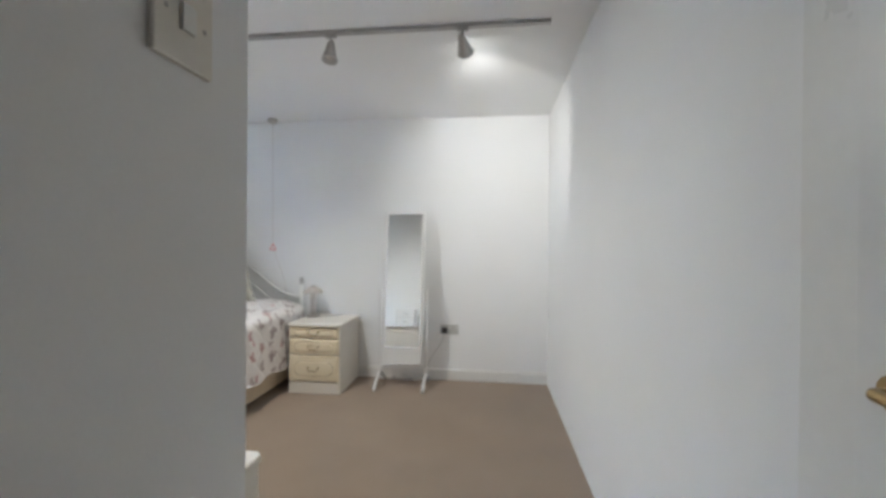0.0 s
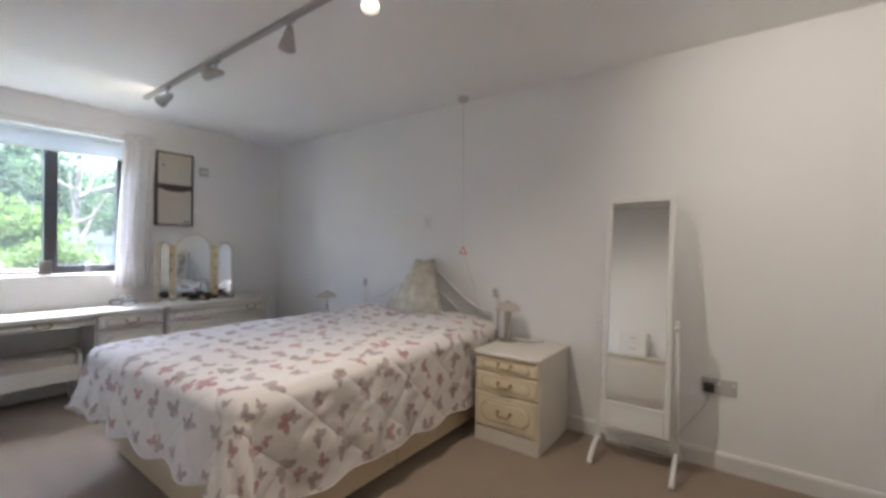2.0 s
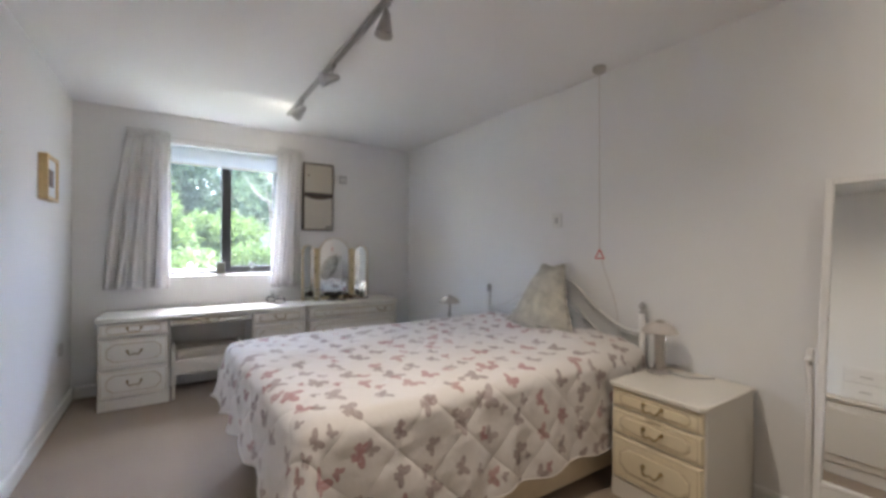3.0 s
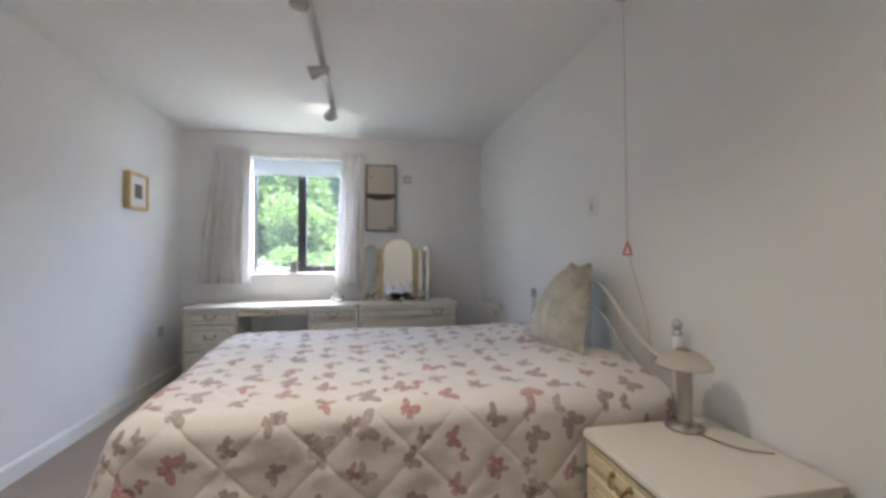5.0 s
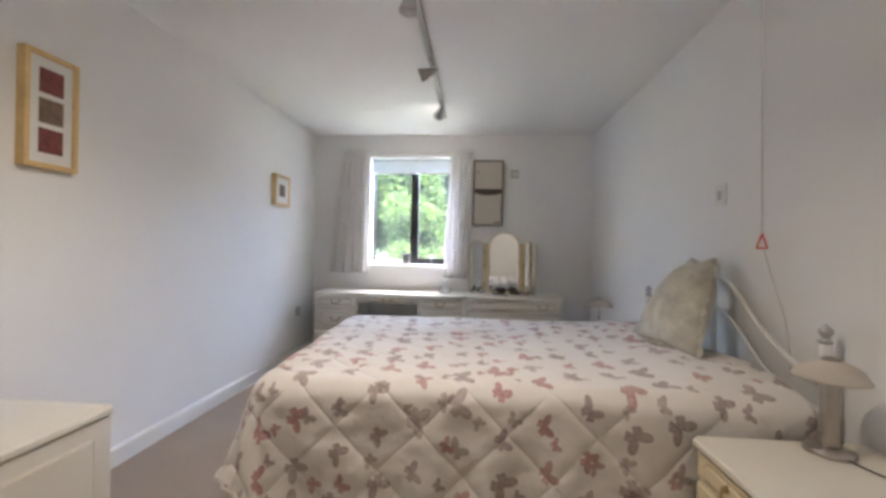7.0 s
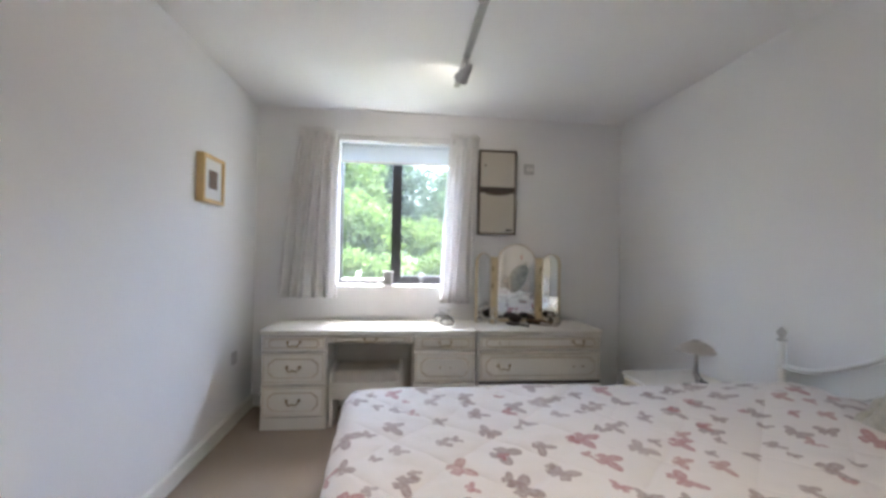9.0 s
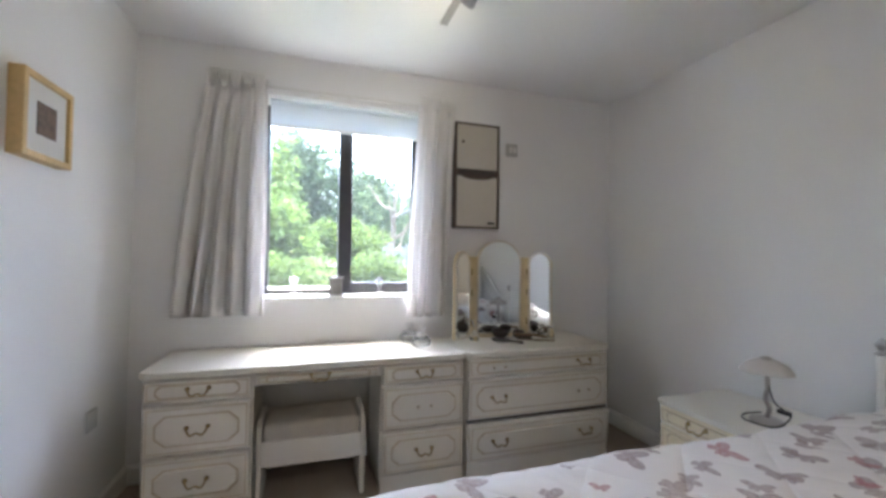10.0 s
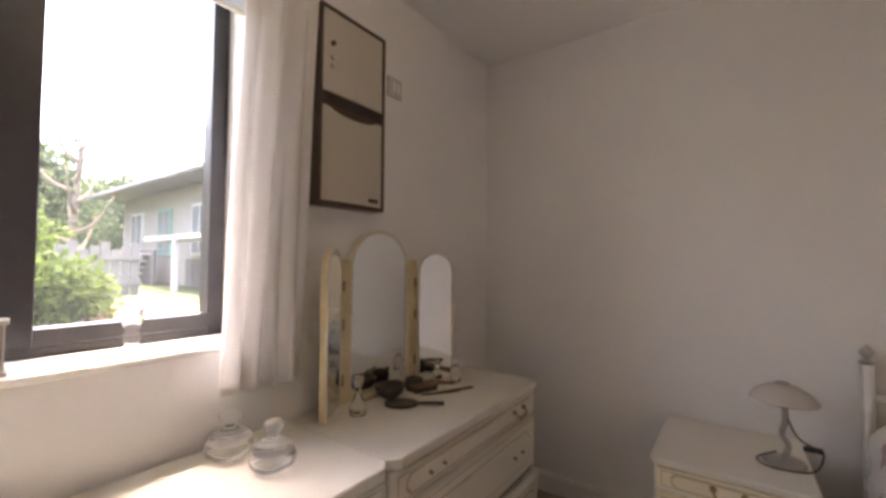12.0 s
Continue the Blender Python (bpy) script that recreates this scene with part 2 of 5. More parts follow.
# ---- window ----
def window_unit():
    w = thing("window_1", pose(XW, 0, 0), "dark bronze framed sliding window above white sill", "window", kind="structure")
    x0, x1 = -0.26, -0.20
    for name, b in (("outer_frame_side", (x0, x1, WY0, WY0 + 0.02, WZ0, WZ1)), ("outer_frame_side", (x0, x1, WY1 - 0.045, WY1, WZ0, WZ1)),
                    ("outer_frame_foot", (x0, x1, WY0 + 0.02, WY1 - 0.045, WZ0, WZ0 + 0.04)), ("outer_frame_head", (x0, x1, WY0 + 0.02, WY1 - 0.045, WZ1 - 0.04, WZ1)),
                    ("mullion", (x0 - 0.01, x1 + 0.012, 1.512, 1.600, WZ0 + 0.04, WZ1 - 0.04)),
                    ("sash_foot", (x0 + 0.01, x1 + 0.008, 1.600, WY1 - 0.045, WZ0 + 0.04, WZ0 + 0.085)),
                    ("sash_side", (x0 + 0.01, x1 + 0.008, 2.003, WY1 - 0.045, WZ0 + 0.085, WZ1 - 0.04)),
                    ("sash_rail", (x0 + 0.01, x1, WY0 + 0.02, 1.512, WZ0 + 0.04, WZ0 + 0.058))):
        part(name, box(*b, 0.004), M_BRONZE if name != "sash_rail" else M_TRIM, w)
    for y0, y1, z0 in ((WY0 + 0.02, 1.512, WZ0 + 0.058), (1.600, 2.003, WZ0 + 0.085)):
        pane = part("pane", box(x0 + 0.02, x0 + 0.024, y0, y1, z0, WZ1 - 0.04), M_PANE, w, "clear window glass")
        pane.visible_shadow = False
    part("window_sill", box(-0.20, 0.012, WY0 + 0.002, WY1 - 0.002, WZ0 - 0.004, WZ0 + 0.014, 0.006), M_TRIM, w, "white painted window sill")
    return w


window_unit()


def roller_blind():
    b = thing("roller_blind", pose(XW - 0.055, 1.565, WZ1), "white roller blind rolled partway down window", "blind")
    part("roller", tube([(0, -0.47, -0.03), (0, 0.47, -0.03)], 0.022, 14), M_BLIND, b, smooth=True)
    part("cloth", box(0.018, 0.0195, -0.465, 0.465, -0.165, -0.03), M_BLIND, b)
    part("bottom_bar", box(0.013, 0.024, -0.465, 0.465, -0.18, -0.163, 0.003), M_PLASTIC, b)
    return b


roller_blind()


def curtain(name, top0, top1, bot0, bot1, ztop, zbot, folds, seed):
    """A pinch-pleated curtain: a folded sheet that widens from the heading to the hem."""
    rnd = random.Random(seed)
    c = thing(name, pose(XW + 0.06, 0, 0), "white pinch-pleated fabric curtain hanging beside the window", "curtain", "window curtains")
    nu, nv = folds * 16, 40
    phase = [rnd.uniform(-0.5, 0.5) for _ in range(folds + 2)]
    amp = [rnd.uniform(0.7, 1.25) for _ in range(folds + 2)]
    bm = bmesh.new()
    grid = []
    for j in range(nv + 1):
        v = j / nv
        row = []
        for i in range(nu + 1):
            u = i / nu
            k = int(u * folds)
            y0, y1 = top0 + (bot0 - top0) * v ** 0.8, top1 + (bot1 - top1) * v ** 0.8
            pinch = 1 - math.exp(-((v - 0.055) / 0.05) ** 2) * 0.7
            s = math.sin(2 * math.pi * (u * folds) + phase[k] * v * 1.2)
            x = 0.036 * amp[k] * pinch * (0.45 + 0.6 * v) * (s + 0.35 * math.sin(2.3 * math.pi * u * folds * 0.37 + 2 * v))
            y = y0 + (y1 - y0) * u + 0.008 * math.sin(9 * u + 5 * v + seed) * v
            z = ztop + (zbot - ztop) * v + 0.006 * math.sin(2 * math.pi * u * folds) * v
            row.append(bm.verts.new((x, y, z)))
        grid.append(row)
    for j in range(nv):
        for i in range(nu):
            bm.faces.new((grid[j][i], grid[j][i + 1], grid[j + 1][i + 1], grid[j + 1][i]))
    cloth = part("drape", bm, M_CURTAIN, c, smooth=True)
    sol = cloth.modifiers.new("thickness", "SOLIDIFY")
    sol.thickness = 0.002
    for k in range(folds):
        y = top0 + (top1 - top0) * (k + 0.3) / folds
        bm = bmesh.new()
        for d in (-0.012, 0.0, 0.012):
            tube([(0.03, y + d * 0.3, ztop - 0.085), (0.045, y + d * 1.5, ztop - 0.03), (0.04, y + d * 1.9, ztop + 0.012)], [0.004, 0.007, 0.005], 8, bm)
        part("pleat", bm, M_CURTAIN, c, smooth=True)
    return c


curtain("curtain", 0.80, 1.095, 0.632, 1.10, 2.215, 0.875, 5, 3)
curtain("curtain", 1.99, 2.235, 1.925, 2.172, 2.215, 0.84, 3, 8)
rail = thing("curtain_rail", pose(XW, 0, 0), "slim white curtain rail above the window", "curtain rail")
part("rail", box(0.006, 0.016, 0.80, 2.24, 2.19, 2.204, 0.002), M_PLASTIC, rail)
for yb in (0.85, 1.55, 2.22):
    part("bracket", box(0.0, 0.008, yb - 0.012, yb + 0.012, 2.18, 2.21, 0.002), M_PLASTIC, rail)


# ---- cream bedroom furniture ----
def swan_handle(parent, u, z, place, width=0.085):
    """A swan-neck drop handle: two rosettes and a drooping bail. place(u, d, z) sets it on the front, d out of it."""
    h = part("handle", tube([place(u + s, d, zz) for s, d, zz in [(p[0], p[1], z + p[2]) for p in
             [tuple(q) for q in arc([(-width / 2, 0.012, 0.004), (-width / 2 + 0.008, 0.022, -0.012), (-width / 4, 0.024, -0.024), (0, 0.024, -0.014),
                                     (width / 4, 0.024, -0.024), (width / 2 - 0.008, 0.022, -0.012), (width / 2, 0.012, 0.004)], 4)]]], 0.0042, 8), M_BRASS, parent, "antique brass drop handle", smooth=True)
    for s in (-1, 1):
        part("rosette", tube([place(u + s * width / 2, 0, z + 0.004), place(u + s * width / 2, 0.006, z + 0.004), place(u + s * width / 2, 0.015, z + 0.004)], [0.011, 0.009, 0.006], 10), M_BRASS, h, smooth=True)
    return h


def handle_posts(parent, u, z, place, width=0.07):
    for s in (-1, 1):
        part("handle_post", tube([place(u + s * width / 2, 0, z), place(u + s * width / 2, 0.012, z)], [0.006, 0.005], 8), M_BRASS, parent, "bare brass post of a missing handle", smooth=True)


def drawer_front(parent, u0, u1, z0, z1, place, handles=(), bare=(), front=M_CREAM, name="drawer"):
    """A drawer front with a bevelled edge, a raised eight-sided moulding outlined in gilt, and handles."""
    def plate(a0, a1, b0, b1, d0, d1, bevel, cut=0.0):
        c = cut
        if c:
            out = [(a0 + c, b0), (a1 - c, b0), (a1, b0 + c * 0.9), (a1, b1 - c * 0.9), (a1 - c, b1), (a0 + c, b1), (a0, b1 - c * 0.9), (a0, b0 + c * 0.9)]
        else:
            out = [(a0, b0), (a1, b0), (a1, b1), (a0, b1)]
        bm = bmesh.new()
        va = [bm.verts.new(place(a, d0, b)) for a, b in out]
        ca, cb = (a0 + a1) / 2, (b0 + b1) / 2
        ins = []
        for a, b in out:
            ins.append((a - math.copysign(bevel, a - ca), b - math.copysign(bevel, b - cb)))
        vm = [bm.verts.new(place(a, d0 + (d1 - d0) * 0.55, b)) for a, b in out]
        vb = [bm.verts.new(place(a, d1, b)) for a, b in ins]
        n = len(out)
        for p, q in ((va, vm), (vm, vb)):
            for i in range(n):
                bm.faces.new((p[i], p[(i + 1) % n], q[(i + 1) % n], q[i]))
        bm.faces.new(vb)
        bm.faces.new(va[::-1])
        return bm
    d = part(name, plate(u0, u1, z0, z1, -0.012, 0.016, 0.008), M_CREAM if front is M_CREAM else front, parent)
    hgt = z1 - z0
    mu, mz = min(0.05, (u1 - u0) * 0.11), min(0.042, hgt * 0.2)
    cut = min(0.055, (hgt - 2 * mz) * 0.3)
    part("edge_line", plate(u0 + 0.016, u1 - 0.016, z0 + 0.014, z1 - 0.014, 0.012, 0.0168, 0.001), M_GOLDLINE, d, "thin gilt line")
    part("field", plate(u0 + 0.0195, u1 - 0.0195, z0 + 0.0175, z1 - 0.0175, 0.012, 0.0174, 0.001), front, d)
    part("moulding_line", plate(u0 + mu, u1 - mu, z0 + mz, z1 - mz, 0.014, 0.0192, min(0.003, hgt * 0.02), cut), M_GOLDLINE, d, "gilt outline of the moulding")
    part("moulding", plate(u0 + mu + 0.005, u1 - mu - 0.005, z0 + mz + 0.005, z1 - mz - 0.005, 0.014, 0.0225, min(0.006, hgt * 0.035), cut), front, d)
    for hu in handles:
        swan_handle(d, hu, (z0 + z1) / 2 + 0.006, lambda u, dd, z: place(u, dd + 0.021, z))
    for hu in bare:
        handle_posts(d, hu, (z0 + z1) / 2, lambda u, dd, z: place(u, dd + 0.021, z))
    return d


def worktop(parent, x0, x1, y0, y1, z0, z1, name="top", chamfer=0.03, side=1):
    """A top with a moulded edge and clipped front corners. side: the way the front faces along x (1) or along y (-2, 2)."""
    c = chamfer
    if side == 1:
        out = [(x0, y0), (x1 - c, y0), (x1, y0 + c), (x1, y1 - c), (x1 - c, y1), (x0, y1)]
    elif side == -2:
        out = [(x0 + c, y0), (x1 - c, y0), (x1, y0 + c), (x1, y1), (x0, y1), (x0, y0 + c)]
    else:
        out = [(x0, y0), (x1, y0), (x1, y1 - c), (x1 - c, y1), (x0 + c, y1), (x0, y1 - c)]
    bm = slab(out, z0, z1, "z", 0.0)
    es = [e for e in bm.edges if abs(e.verts[0].co.z - e.verts[1].co.z) < 1e-6]
    bmesh.ops.bevel(bm, geom=es, offset=0.007, segments=3, profile=0.6, affect="EDGES")
    return part(name, bm, M_CREAM, parent)


ROWS3 = ((0.552, 0.652), (0.318, 0.540), (0.090, 0.306))
FX = -3.915


def dresser_place(u, d, z):
    return (FX + d - XW, u, z)


def dressing_table():
    t = thing("dressing_table", pose(XW, 0, 0), "cream kneehole dressing table with moulded drawers under window", "dressing table")
    b = FX - XW
    worktop(t, 0.012, b + 0.028, 0.640, 2.166, 0.660, 0.692)
    for y0, y1 in ((0.652, 1.100), (1.702, 2.163)):
        part("carcase", box(0.02, b - 0.013, y0, y1, 0.0, 0.66, 0.002), M_CREAM, t)
        part("plinth", box(b - 0.012, b + 0.006, y0 + 0.003, y1 - 0.003, 0.0, 0.085, 0.002), M_CREAM, t)
    part("knee_back", box(0.02, 0.036, 1.10, 1.702, 0.0, 0.60), M_CREAM, t)
    part("knee_apron", box(0.036, b - 0.013, 1.10, 1.702, 0.598, 0.66), M_CREAM, t)
    for i, (z0, z1) in enumerate(ROWS3):
        drawer_front(t, 0.658, 1.094, z0, z1, dresser_place, handles=[0.876])
        drawer_front(t, 1.708, 2.157, z0, z1, dresser_place, handles=[1.932] if i != 1 else [], bare=[1.932] if i == 1 else [])
    drawer_front(t, 1.106, 1.696, 0.600, 0.654, dresser_place, handles=[1.401])
    return t


def long_chest():
    t = thing("chest_of_drawers", pose(XW, 0, 0), "cream three-drawer chest with gilt lines and brass handles", "chest of drawers")
    b = FX - XW
    worktop(t, 0.012, b + 0.028, 2.170, 3.125, 0.660, 0.692)
    part("carcase", box(0.02, b - 0.013, 2.174, 3.112, 0.0, 0.66, 0.002), M_CREAM, t)
    part("plinth", box(b - 0.012, b + 0.006, 2.178, 3.108, 0.0, 0.085, 0.002), M_CREAM, t)
    ul, ur = 2.365, 2.925
    drawer_front(t, 2.180, 3.106, *ROWS3[0], dresser_place, [ur], [ul])
    drawer_front(t, 2.180, 3.106, *ROWS3[1], dresser_place, [ul], [ur])
    d = drawer_front(t, 2.180, 3.106, ROWS3[2][0], ROWS3[2][1] - 0.006, lambda u, dd, z: dresser_place(u, dd + 0.006 + 0.02 * (z - 0.09) / 0.2, z), [ul, ur])
    # Dark strip: the shade of the slit over the drawer put into its colour.
    part("shade_strip", box(b - 0.014, b + 0.004, 2.182, 3.104, ROWS3[2][1] - 0.004, ROWS3[1][0] - 0.001), M_DARK, t, "dark strip painted as the shade above the sagging drawer")
    return t


dressing_table()
long_chest()


def bedside(x0, x1, y0, y1, top, name="bedside_cabinet", label="", front=M_FRONT):
    t = thing(name, pose(x0, y0, 0), label, "bedside cabinet", "bedside cabinets")
    w, dp = x1 - x0, y1 - y0
    worktop(t, -0.004, w + 0.004, -0.018, dp, top - 0.022, top, side=-2, chamfer=0.022)
    part("carcase", box(0.004, w - 0.004, 0.014, dp - 0.005, 0.0, top - 0.022, 0.003), M_CREAM, t)
    part("plinth", box(0.008, w - 0.008, 0.006, 0.0135, 0.0, 0.095, 0.002), M_CREAM, t)
    k = top / 0.575
    for z0, z1 in ((0.455, 0.545), (0.322, 0.447), (0.102, 0.314)):
        drawer_front(t, 0.012, w - 0.012, z0 * k, z1 * k, lambda u, d, z: (u, 0.012 - d, z), [w / 2], front=front)
    return t


bedside(-1.270, -0.822, 2.985, 3.480, 0.575, label="cream three-drawer bedside cabinet with gilt mouldings beside bed")
bedside(-3.412, -2.965, 3.000, 3.480, 0.535, label="cream bedside cabinet between bed and chest of drawers")


def blanket_chest():
    t = thing("blanket_chest", pose(-1.28, YS, 0), "low cream blanket chest with moulded front against wall", "chest")
    w, dp = 0.955, 0.545
    worktop(t, -0.008, w + 0.008, 0.016, dp + 0.016, 0.540, 0.565, side=2, chamfer=0.02)
    part("carcase", box(0, w, 0.018, dp - 0.012, 0.0, 0.54, 0.003), M_CREAM, t)
    part("plinth", box(0.004, w - 0.004, dp - 0.0115, dp + 0.004, 0.0, 0.072, 0.003), M_CREAM, t)
    f = part("front_panel", box(0.018, w - 0.004, dp - 0.0115, dp + 0.006, 0.082, 0.535, 0.005), M_CREAM, t)
    part("stile", box(0.0, 0.016, dp - 0.0115, dp, 0.075, 0.538, 0.003), M_CREAM, t)
    part("raised_field", box(0.078, w - 0.07, dp + 0.004, dp + 0.014, 0.135, 0.478, 0.009, 3), M_CREAM, f)
    return t


blanket_chest()


def stool():
    s = thing("dressing_stool", pose(-4.23, 1.115, 0), "upholstered box stool tucked under the dressing table", "stool")
    for y0, y1 in ((0.0, 0.022), (0.49, 0.512)):
        out = [(0.0, 0.0), (0.29, 0.0), (0.30, 0.30), (0.285, 0.385), (0.24, 0.415), (0.05, 0.415), (0.0, 0.385)]
        part("side_panel", slab(out, y0, y1, "y", 0.003), M_CREAM, s)
    part("seat_rail", box(0.275, 0.292, 0.022, 0.49, 0.195, 0.315, 0.003), M_CREAM, s)
    part("seat_rail", box(0.005, 0.02, 0.022, 0.49, 0.195, 0.315, 0.003), M_CREAM, s)
    bm = box(0.02, 0.288, 0.026, 0.486, 0.30, 0.395, 0.03, 4)
    part("seat_pad", bm, M_SEATPAD, s, "beige upholstered seat pad", smooth=True)
    return s


stool()


# ---- bed ----
BX0, BX1, BY0, BY1, BTOP = -2.75, -1.36, 1.50, 3.40, 0.67


def quilt_material():
    """White quilted cotton printed with scattered butterflies in mauve, dusty red and grey."""
    m, t, b = links_of("butterfly_print_cotton")
    N, L = t.nodes.new, t.links.new

    def math_node(op, a, c=None, d=None):
        n = N("ShaderNodeMath")
        n.operation = op
        for k, v in enumerate((a, c, d)):
            if v is None:
                continue
            if isinstance(v, (int, float)):
                n.inputs[k].default_value = v
            else:
                L(v, n.inputs[k])
        return n.outputs[0]

    uv = N("ShaderNodeUVMap")
    uv.uv_map = "cloth"
    sep = N("ShaderNodeSeparateXYZ")
    L(uv.outputs["UV"], sep.inputs[0])
    base = N("ShaderNodeRGB")
    base.outputs[0].default_value = (0.76, 0.725, 0.695, 1)
    result = base.outputs[0]
    for layer, (cell, shift, size, play) in enumerate(((0.160, 0.0, 0.345, 0.18), (0.135, 0.5, 0.25, 0.36))):
        gy = math_node("ADD", math_node("DIVIDE", sep.outputs[1], cell * 0.9), shift)
        cy = math_node("FLOOR", gy)
        gx = math_node("ADD", math_node("DIVIDE", sep.outputs[0], cell), math_node("MULTIPLY_ADD", cy, 0.37, shift))
        cx = math_node("FLOOR", gx)
        comb = N("ShaderNodeCombineXYZ")
        L(cx, comb.inputs[0])
        L(cy, comb.inputs[1])
        comb.inputs[2].default_value = layer * 7.3
        wn3 = N("ShaderNodeTexWhiteNoise")
        L(comb.outputs[0], wn3.inputs["Vector"])
        rs = N("ShaderNodeSeparateColor")
        L(wn3.outputs["Color"], rs.inputs[0])
        r, g, bl = rs.outputs[0], rs.outputs[1], rs.outputs[2]
        px = math_node("SUBTRACT", math_node("FRACT", gx), math_node("MULTIPLY_ADD", g, play, 0.5 - play / 2))
        py = math_node("SUBTRACT", math_node("FRACT", gy), math_node("MULTIPLY_ADD", bl, play, 0.5 - play / 2))
        ang = math_node("MULTIPLY_ADD", r, 2.0, -1.0)
        ca, sa = math_node("COSINE", ang), math_node("SINE", ang)
        qx = math_node("ADD", math_node("MULTIPLY", px, ca), math_node("MULTIPLY", py, sa))
        qy = math_node("SUBTRACT", math_node("MULTIPLY", py, ca), math_node("MULTIPLY", px, sa))
        grow = math_node("MULTIPLY_ADD", math_node("FRACT", math_node("MULTIPLY", math_node("ADD", g, bl), 5.7)), 0.45, 0.62)
        k = math_node("MULTIPLY", grow, size)
        ax = math_node("DIVIDE", math_node("ABSOLUTE", qx), k)
        ay = math_node("DIVIDE", qy, k)

        def ellipse(ex, ey, rx, ry, turn):
            dx, dy = math_node("SUBTRACT", ax, ex), math_node("SUBTRACT", ay, ey)
            c, s = math.cos(turn), math.sin(turn)
            u = math_node("ADD", math_node("MULTIPLY", dx, c / rx), math_node("MULTIPLY", dy, s / rx))
            v = math_node("ADD", math_node("MULTIPLY", dx, -s / ry), math_node("MULTIPLY", dy, c / ry))
            return math_node("ADD", math_node("MULTIPLY", u, u), math_node("MULTIPLY", v, v))

        wing = math_node("MINIMUM", ellipse(0.50, 0.34, 0.58, 0.33, 0.72), ellipse(0.34, -0.22, 0.38, 0.27, -0.55))
        wing = math_node("MINIMUM", wing, ellipse(0.26, -0.46, 0.16, 0.24, 0.2))
        wing = math_node("MINIMUM", wing, ellipse(0.0, -0.05, 0.06, 0.38, 0.0))
        nz = N("ShaderNodeTexNoise")
        nz.inputs["Scale"].default_value = 120
        L(uv.outputs["UV"], nz.inputs["Vector"])
        wing = math_node("ADD", wing, math_node("MULTIPLY_ADD", nz.outputs["Fac"], 0.7, -0.35))
        mask = N("ShaderNodeMapRange")
        mask.inputs["From Min"].default_value, mask.inputs["From Max"].default_value = 1.12, 0.85
        L(wing, mask.inputs["Value"])
        keep = math_node("GREATER_THAN", math_node("FRACT", math_node("MULTIPLY", math_node("ADD", r, g), 7.13)), 0.07 if layer == 0 else 0.35)
        ramp = N("ShaderNodeValToRGB")
        ramp.color_ramp.interpolation = "CONSTANT"
        cols = [(0.0, (0.31, 0.225, 0.215, 1)), (0.30, (0.38, 0.30, 0.29, 1)), (0.46, (0.39, 0.14, 0.15, 1)), (0.66, (0.28, 0.20, 0.195, 1)), (0.88, (0.42, 0.20, 0.19, 1))]
        while len(ramp.color_ramp.elements) < len(cols):
            ramp.color_ramp.elements.new(0.5)
        for e, (p, c) in zip(ramp.color_ramp.elements, cols):
            e.position, e.color = p, c
        L(bl, ramp.inputs["Fac"])
        mottle = math_node("ADD", math_node("MULTIPLY_ADD", nz.outputs["Fac"], 0.9, 0.22), math_node("MULTIPLY", math_node("MINIMUM", wing, 1.0), 0.18))
        fac = math_node("MULTIPLY", math_node("MULTIPLY", mask.outputs["Result"], keep), mottle)
        mix = N("ShaderNodeMix")
        mix.data_type = "RGBA"
        L(fac, mix.inputs["Factor"])
        L(result, mix.inputs["A"])
        L(ramp.outputs["Color"], mix.inputs["B"])
        result = mix.outputs["Result"]
    L(result, b.inputs["Base Color"])
    b.inputs["Roughness"].default_value = 0.85
    b.inputs["Sheen Weight"].default_value = 0.2
    wv = N("ShaderNodeTexNoise")
    wv.inputs["Scale"].default_value = 45
    wv.inputs["Detail"].default_value = 6
    L(uv.outputs["UV"], wv.inputs["Vector"])
    bn = N("ShaderNodeBump")
    bn.inputs["Strength"].default_value, bn.inputs["Distance"].default_value = 0.35, 0.006
    L(wv.outputs["Fac"], bn.inputs["Height"])
    creases = []
    for op in ("ADD", "SUBTRACT"):
        d = math_node("PINGPONG", math_node("ADD", math_node(op, sep.outputs[0], sep.outputs[1]), 6.0), 0.15)
        creases.append(math_node("MINIMUM", math_node("DIVIDE", d, 0.012), 1.0))
    quilt = N("ShaderNodeBump")
    quilt.inputs["Strength"].default_value, quilt.inputs["Distance"].default_value = 0.4, 0.005
    L(math_node("MULTIPLY", creases[0], creases[1]), quilt.inputs["Height"])
    L(bn.outputs["Normal"], quilt.inputs["Normal"])
    L(quilt.outputs["Normal"], b.inputs["Normal"])
    return m


M_QUILTHEM = mat("quilted_cotton_binding", (0.74, 0.70, 0.66), 0.85, vary=0.06, scale=30, fine=200, bump=0.1)


